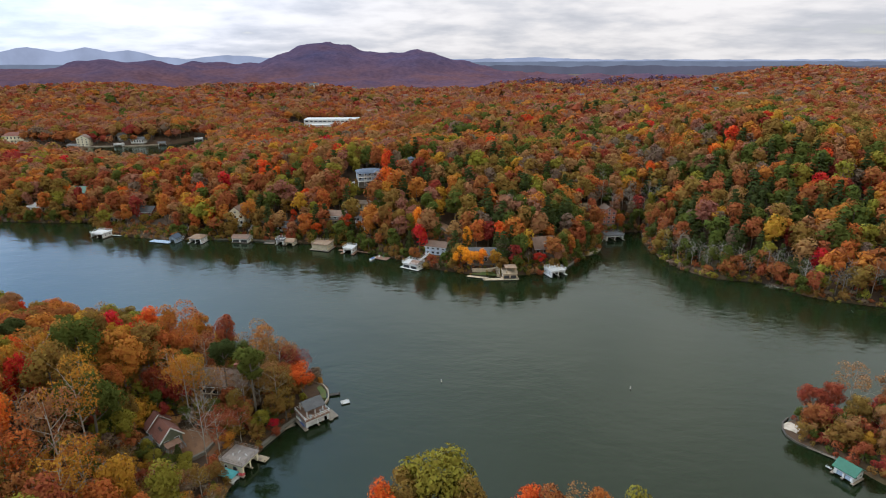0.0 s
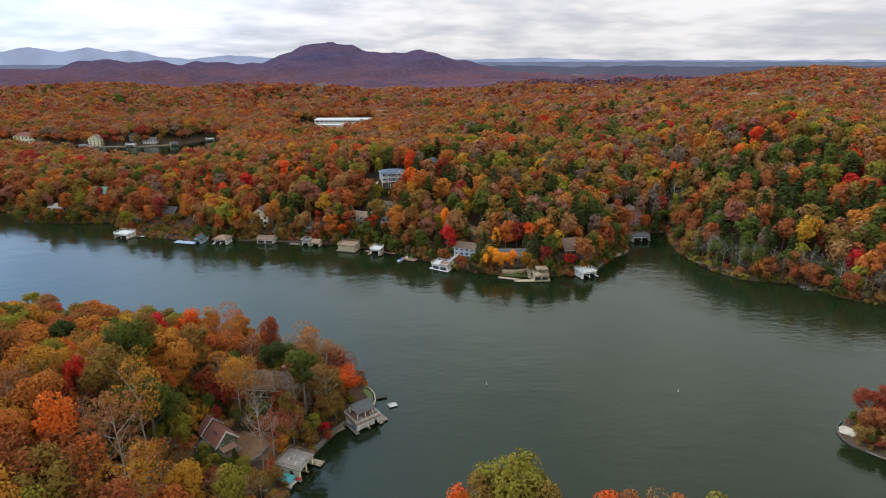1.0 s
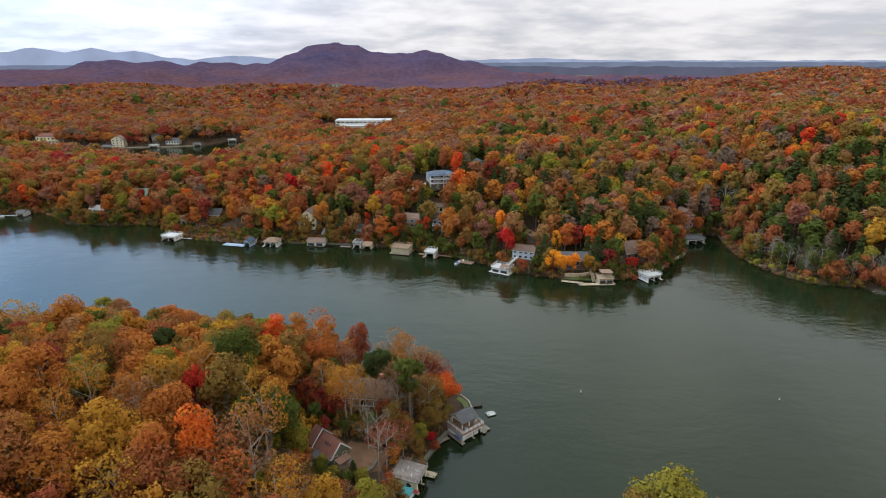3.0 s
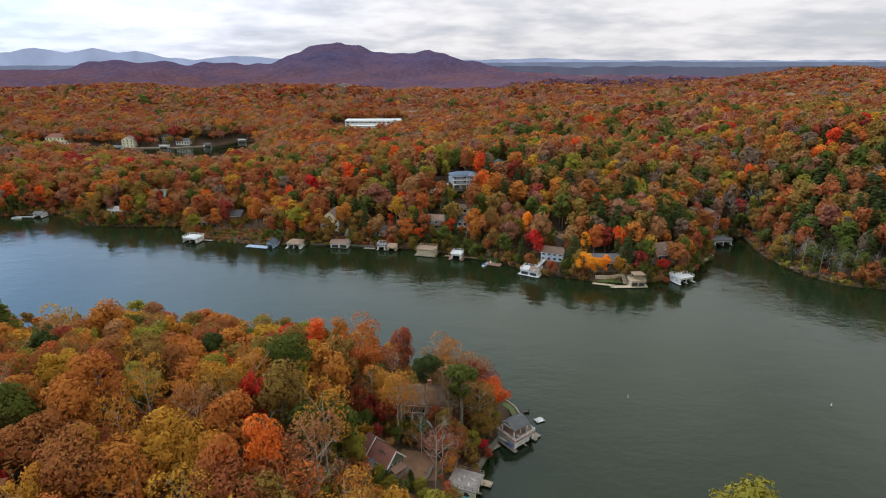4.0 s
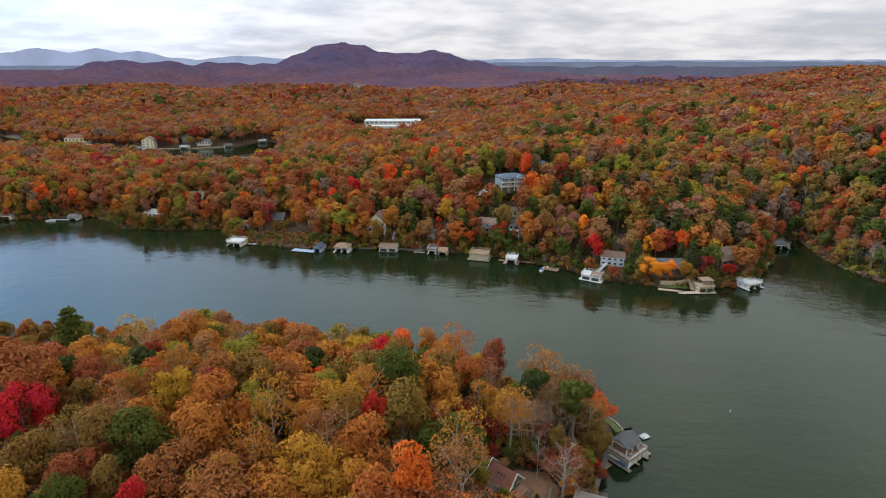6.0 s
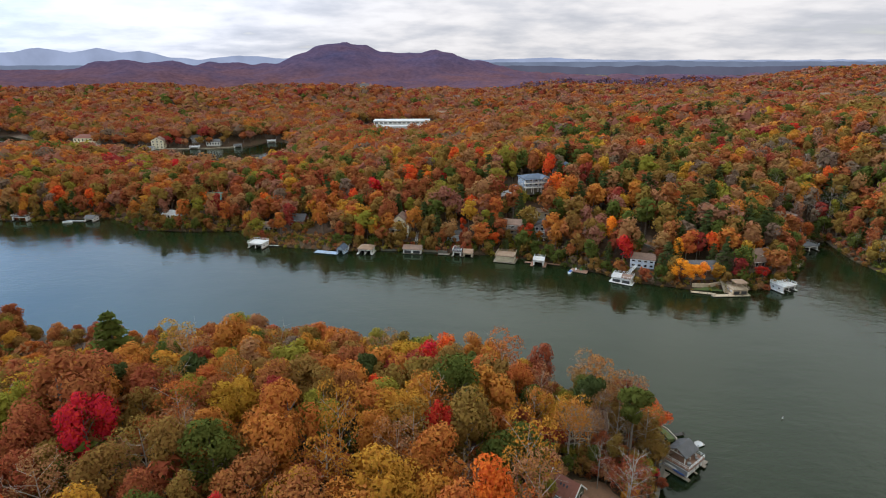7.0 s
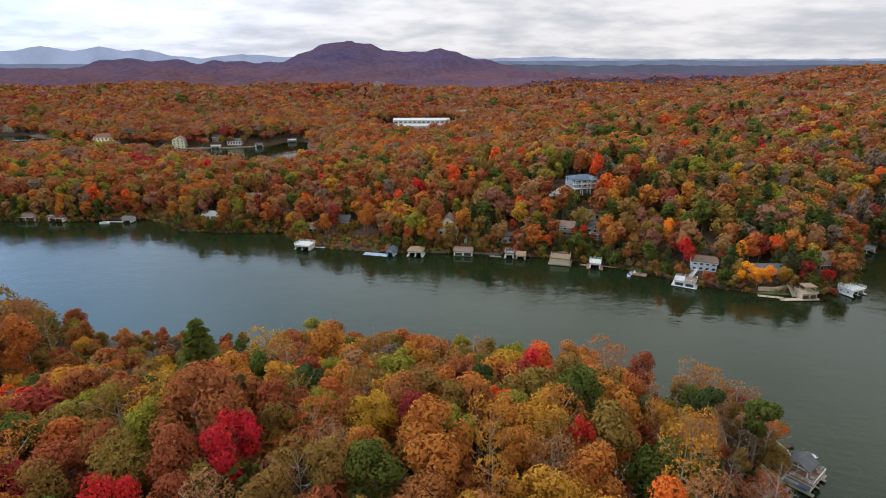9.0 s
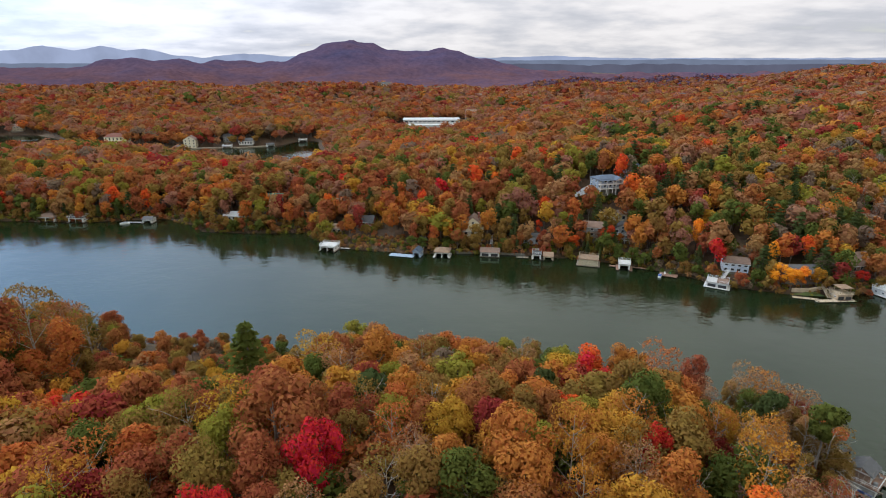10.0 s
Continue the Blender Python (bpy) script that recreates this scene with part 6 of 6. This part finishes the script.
bh8 = boathouse(-14.4, 255.8, -30, 8.4, 6.2, 2.6, "flat", WHITE, PALE_ROOF, "white boathouse with a bright upper deck and brown lean-to roof", 2, 1.0, PALE_ROOF, WHITE, closed=True)
part("lean_to_roof", gable_roof(4.2, 5.4, 2.95, 1.0, 0.2), ROOF_BROWN, bh8, "brown gable roof over one half").matrix_basis = pose(2.1, -0.4, 0)
stairs(-11.5, 258.2, 2.6, 5.2, -48, 6.5, 1.2, WHITE, "white stairs from the boathouse deck to the house")
gz = boathouse(30.7, 242.6, 4, 6.4, 5.4, 2.7, "flat", FRESH_WOOD, FRESH_WOOD, "tan timber boathouse deck with a small roofed pavilion", 2, 0.9, FRESH_WOOD, FRESH_WOOD, closed=True)
for px in (-1.6, 2.6):
    for py in (-1.8, 1.8):
        part("pavilion_post", slab((px - 0.11, px + 0.11, py - 0.11, py + 0.11, 2.96, 5.3)), FRESH_WOOD, gz)
part("pavilion_roof", hip_roof(4.6, 4.2, 5.3, 0.9, 0.4), ROOF_TAN, gz).matrix_basis = pose(0.5, 0, 0)
dock(26.6, 239.3, 2, 16.0, 2.6, "long tan wooden dock along the lawn's edge", FRESH_WOOD)
dock(16.1, 241.9, -16, 10.0, 2.0, "tan wooden walkway beside the lawn", FRESH_WOOD)
dock(19.4, 239.5, 70, 2.6, 1.6, "white plastic floating platform at the dock", PALE_ROOF, 0.4, "floating_platform")
stairs(25.7, 241.4, 0.6, 4.0, 0, 5.5, 1.3, FRESH_WOOD, "tan wooden stairs beside the pavilion")
ribbon("retaining_wall", [(13.8, 248.2), (20.4, 247.4), (27.6, 248.6)], 0.5, FRESH_WOOD, "tan timber retaining wall above the lawn", "wall", 1.4, 2.5)
patch("lawn", 17.4, 244.3, 8.5, 3.2, LAWN, "sloping lawn with fallen leaves above the dock", "lawn", 0.2, 7)
bh9 = boathouse(52.6, 246.7, 22, 7.6, 6.4, 2.8, "flat", WHITE, PALE_ROOF, "white boathouse with chairs on its flat roof deck", 2, 0.9, PALE_ROOF, WHITE)
for k in range(4):
    a = radians(22)
    px, py = -2.4 + 1.5 * k, 0.6
    chair(52.6 + px * math.cos(a) - py * math.sin(a), 246.7 + px * math.sin(a) + py * math.cos(a), 3.04, 20, WHITE, "white slatted deck chair on the boathouse roof")
ribbon("seawall", [(55.2, 249.4), (63.6, 259.8), (72.0, 271.4)], 0.6, CONCRETE, "grey stone seawall along the wooded point", "wall", 0.8, 2.0, flat=0.0)
ribbon("seawall", [(73.2, 272.6), (79.8, 277.8), (83.3, 282.2), (82.6, 286.6)], 1.3, SAND, "curved pale concrete landing at the cove's mouth", "landing", 0.7, 2.0, flat=0.0)
boathouse(95.3, 301.0, 10, 10.0, 7.0, 3.1, "flat", WHITE, ROOF_GREY, "white boathouse with a dark flat roof in the cove", 2, 0.8, WOOD, GREY)
boat(86.4, 297.6, 200, 5.5, WHITE, GREY, "white motor boat moored beside the boathouse")

# houses above the far shore
house(-119.0, 316.1, -8, 10.5, 9.5, 6.4, 4.2, CREAM, ROOF_BROWN, "cream gabled house with stacked white porches", along="y", storeys=2, wins=3, porch=1.8, chimney=True)
stairs(-110.4, 303.0, 1.5, 6.0, -6, 8.0, 1.3, WHITE, "white zigzag stairs down the bank")
house(-178.5, 329.0, -10, 9.5, 7.5, 3.6, 2.6, SALMON, ROOF_GREY, "brick-brown house with a purple-grey shingle roof", storeys=2, wins=3)
house(-196.4, 326.4, -10, 11.5, 6.5, 3.0, 1.8, TAN, ROOF_TAN, "low cottage with an orange-brown roof", storeys=1, wins=4)
house(-88.8, 307.0, -10, 11.0, 6.5, 4.2, 1.0, PALE_BLUE, ROOF_GREY, "blue-grey lake house behind red trees", storeys=1, wins=2, lift=-1.2)
house(-58.8, 302.9, -14, 10.5, 7.0, 7.8, 2.0, GREY, ROOF_BROWN, "tall grey house with stacked timber decks", storeys=3, wins=3, porch=2.0, deck=BROWN)
house(-43.4, 301.9, -16, 8.2, 7.0, 5.6, 2.4, GREY, ROOF_GREY, "grey gabled house with white-framed windows", along="y", storeys=2, wins=3, porch=1.2)
house(-24.2, 293.5, -16, 8.0, 7.0, 5.0, 2.6, SALMON, ROOF_BROWN, "brick house with a brown roof behind orange trees", storeys=2, wins=3)
house(-44.9, 316.1, -10, 14.0, 8.0, 3.6, 0.9, TAN, ROOF_TAN, "flat-roofed tan house among the trees", kind="hip", storeys=1, wins=4)
house(-2.6, 266.2, -18, 10.5, 7.5, 4.4, 1.7, PALE_BLUE, ROOF_BROWN, "blue-white lake house with a brown roof", storeys=2, wins=4, lift=0.4)
house(20.4, 256.3, 0, 18.0, 8.5, 3.8, 2.6, BROWN, ROOF_GREY, "long low house with a grey roof behind golden trees", storeys=1, wins=5, lift=0.6)
house(48.7, 263.3, 14, 10.5, 9.0, 3.6, 4.4, BROWN, ROOF_BROWN, "brown house with a steep shingle roof and dormer", storeys=1, wins=3, dormer=True, lift=1.0)
house(95.5, 316.8, 8, 8.5, 8.0, 7.4, 2.8, SALMON, ROOF_BROWN, "tall salmon brick house with a gable above the cove", along="y", storeys=3, wins=3)
house(-239.4, 361.9, -6, 13.5, 8.5, 7.0, 3.6, SALMON, ROOF_GREEN, "large red house with a green metal roof", storeys=2, wins=4, dormer=True, chimney=True)
house(-259.9, 349.2, -8, 10.0, 6.5, 3.2, 1.8, WHITE, PALE_ROOF, "pale low house half hidden by shore trees", storeys=1, wins=4)
hh = house(-44.5, 334.5, 14, 15.0, 9.0, 4.8, 1.8, BLUE, ROOF_BLUE, "blue-grey hilltop house with white posts and a slate-blue roof", kind="hip", storeys=2, wins=5, porch=2.6, z=27.6)
part("porch_roof", gable_roof(4.6, 4.0, 4.6, 1.5, 0.3, 0.14, "y"), ROOF_BLUE, hh).matrix_basis = pose(4.0, -5.4, 0)
part("porch_gable", gabled_wall(4.4, 3.8, 4.55, 4.62, 1.4, "y"), WHITE, hh).matrix_basis = pose(4.0, -5.4, 0)
for px in (-7.3, -3.6, 0.2, 1.9, 6.1):
    part("porch_column", slab((px - 0.16, px + 0.16, -7.2, -6.88, -2.5, 4.56)), WHITE, hh)
part("porch_eave", slab((-7.5, 1.6, -7.3, -4.52, 4.58, 4.78)), ROOF_BLUE, hh)
ribbon("driveway", [(-66.0, 338.0), (-56.4, 340.0), (-47.0, 346.0), (-31.2, 353.0)], 4.5, PALE_ROOF, "pale concrete driveway beside the hilltop house", "driveway", 0.25)
house(-20.4, 361.2, 8, 14.0, 9.0, 5.0, 3.0, BLUE, ROOF_BLUE, "grey-blue gabled house on the wooded hill", along="y", storeys=2, wins=4, z=28.0)
ribbon("road", [(-10.8, 309.6), (-4.8, 299.4), (1.8, 290.4), (8.4, 279.6), (13.2, 271.2)], 4.0, GRAVEL, "pale gravel lane climbing the wooded slope", "road", 0.25)
ribbon("retaining_wall", [(-7.9, 299.4), (-1.2, 289.8), (5.3, 279.6)], 0.5, CONCRETE, "grey wall beside the gravel lane", "wall", 1.2, 2.5)
patch("clearing", 40.1, 416.3, 9, 7, SAND, "bare tan clearing on the hillside", "clearing", 0.4, 12)

# the western shore
boathouse(-379.0, 361.2, -4, 11.5, 7.5, 3.2, "hip", WHITE, ROOF_BROWN, "white boathouse with a brown hipped roof", 2, 1.0, WOOD)
boathouse(-359.3, 359.0, -4, 9.4, 7.0, 3.2, "flat", WHITE, ROOF_GREY, "white boathouse with a dark flat roof", 2, 0.8, WOOD, WHITE)
dock(-348.5, 360.0, -2, 11.0, 4.0, "broad brown wooden dock beside the boathouse", RED_WOOD)
dock(-324.7, 355.7, 0, 12.0, 2.6, "grey floating dock with small boats alongside", GREY)
boat(-328.2, 353.2, 10, 5.5, WHITE, GREY, "white boat tied to the grey dock")
boathouse(-314.9, 356.4, -4, 5.6, 5.4, 2.6, "gable", WHITE, ROOF_GREY, "open boat pavilion with a grey-white roof", 1, 0.6, WOOD)

# round the distant arm of the lake
house(-508.8, 674.4, 8, 24.0, 12.0, 9.5, 4.0, CREAM, ROOF_RED, "large cream mansion with a red-brown hipped roof", kind="hip", storeys=2, wins=6, porch=2.5, deck=CREAM)
boathouse(-493.0, 661.2, 6, 10.5, 7.0, 3.4, "flat", CREAM, ROOF_TAN, "cream boathouse below the mansion", 2, 0.8)
house(-418.3, 659.3, 6, 13.0, 10.0, 9.0, 3.6, CREAM, ROOF_BROWN, "tall pale yellow house with two gables", along="y", storeys=3, wins=3)
boathouse(-423.6, 645.6, 0, 10.5, 7.0, 3.2, "gable", WHITE, ROOF_GREY, "white boathouse on the distant arm", 2, 0.8)
ribbon("seawall", [(-415.2, 651.6), (-390.0, 655.7), (-360.0, 658.3), (-336.0, 669.6)], 1.2, SAND, "sandy seawall along the distant bank", "wall", 1.0, 2.0, flat=0.0)
boathouse(-376.6, 655.4, 4, 9.5, 6.5, 3.0, "flat", WHITE, PALE_ROOF, "white boathouse with a pale roof deck far off", 2, 0.8)
house(-358.6, 666.7, 4, 15.0, 9.0, 4.6, 2.4, WHITE, ROOF_GREY, "white lake house with a grey roof far off", storeys=1, wins=5)
house(-381.6, 676.8, 4, 11.0, 8.0, 5.4, 3.0, GREY, ROOF_GREY, "grey house with a dark roof far off", storeys=2, wins=4)
boathouse(-331.8, 666.0, 30, 8.0, 6.0, 3.0, "gable", WHITE, ROOF_GREY, "small white boathouse on the distant point", 1, 0.8)
boathouse(-303.8, 703.2, 20, 9.5, 6.5, 3.2, "flat", WHITE, PALE_ROOF, "white boathouse at the back of the bay", 2, 0.8)
house(-269.0, 727.2, 10, 16.0, 9.0, 5.4, 3.4, WHITE, ROOF_RED, "white house with a bright red roof far off", storeys=2, wins=5)
house(-697.3, 777.4, 14, 14.0, 9.0, 6.0, 3.0, TAN, ROOF_BROWN, "tan house on the distant western bank", storeys=2, wins=4)
dock(-640.8, 716.4, 20, 16.0, 3.0, "grey dock on the distant western bank", GREY)

# the long white building and the houses beyond it
wb = root_at("long_building", -151.2, 786.0, height_at(-151.2, 786.0) + 5.0, 2, "long white flat-roofed industrial building in the woods", "building")
part("wall", slab((-37, 37, -14, 14, -8, 8.5)), WHITE, wb)
part("lower_wing", slab((-30, 33, -30, -14.01, -8, 3.4)), WHITE, wb)
part("roof", slab((-37.5, 37.5, -14.5, 14.5, 8.504, 9.1)), PALE_ROOF, wb)
part("wing_roof", slab((-30.4, 33.4, -30.4, -14.02, 3.404, 3.9)), PALE_ROOF, wb)
for k in range(12):
    window(wb, -33 + 6 * k, -14, 6.6, 4.2, 1.8)
house(-98.4, 792.0, 4, 15.0, 9.0, 7.0, 2.6, SALMON, ROOF_TAN, "pink brick house beside the white building", storeys=2, wins=4, lift=6.0)
DIST = [(-200, 905, 16, WHITE, ROOF_GREY, "white house on the distant wooded hill"), (-145, 935, 14, TAN, ROOF_GREY, "tan house on the distant wooded hill"), (-60, 900, 12, WHITE, ROOF_BROWN, "small pale house on the distant hill"),
        (166, 705, 12, WHITE, ROOF_GREY, "pale house among trees on the far hill"), (330, 640, 14, TAN, ROOF_TAN, "tan house high on the wooded hillside"), (420, 900, 13, WHITE, ROOF_GREY, "white house high in the far woods")]
for hx, hy, hw, wl, rf, words in DIST:
    house(hx * 1.2, hy * 1.2, 5, hw, 9, 6.0, 3.0, wl, rf, words, storeys=2, wins=4, lift=9.0)

# the wooded point across the channel
gb = boathouse(98.2, 111.2, -62, 4.4, 4.2, 2.5, "gable", WHITE, ROOF_GREEN, "white boathouse with a green metal roof", 2, 0.5, WOOD)
for px in (-1.05, 1.05):
    part("door", slab((px - 0.72, px + 0.72, -2.0, -1.93, 0.56, 1.74)), BLUE, gb, "blue-grey boat door")
dock(97.2, 119.3, -46, 6.4, 0.9, "weathered boardwalk along the wooded point", WOOD)
dock(95.4, 113.9, -62, 1.4, 0.7, "small white landing by the green-roofed boathouse", PALE_ROOF)
patch("beach", 95.2, 129.6, 1.7, 3.0, SAND, "small pale sand beach on the point", "beach", 0.25, 15)
ribbon("seawall", [(97.4, 134.4), (94.6, 132.2), (93.0, 129.6), (92.4, 126.6), (93.4, 123.6), (96.0, 120.8), (99.0, 117.9)], 0.35, PILE, "dark timber edging round the sand beach", "wall", 0.5, 2.0, flat=0.0)

# marker buoys
for bx, by in ((-0.5, 153.4), (57.7, 149.5)):
    b = root_at("buoy", bx, by, 0, 0, "white marker buoy floating on the lake", "buoy", "marker buoys")
    part("float", post(0, 0, -0.3, 0.15, 0.2, 12), WHITE, b)
    part("mast", post(0, 0, 0.151, 0.9, 0.09, 10), WHITE, b)
    part("band", post(0, 0, 0.55, 0.65, 0.105, 10), REDCLOTH, b)
patch("bare_bank", 156.5, 222.5, 4.2, 3.0, GRAVEL, "slip of bare orange-brown earth above the water", "bank", 0.3, 22)
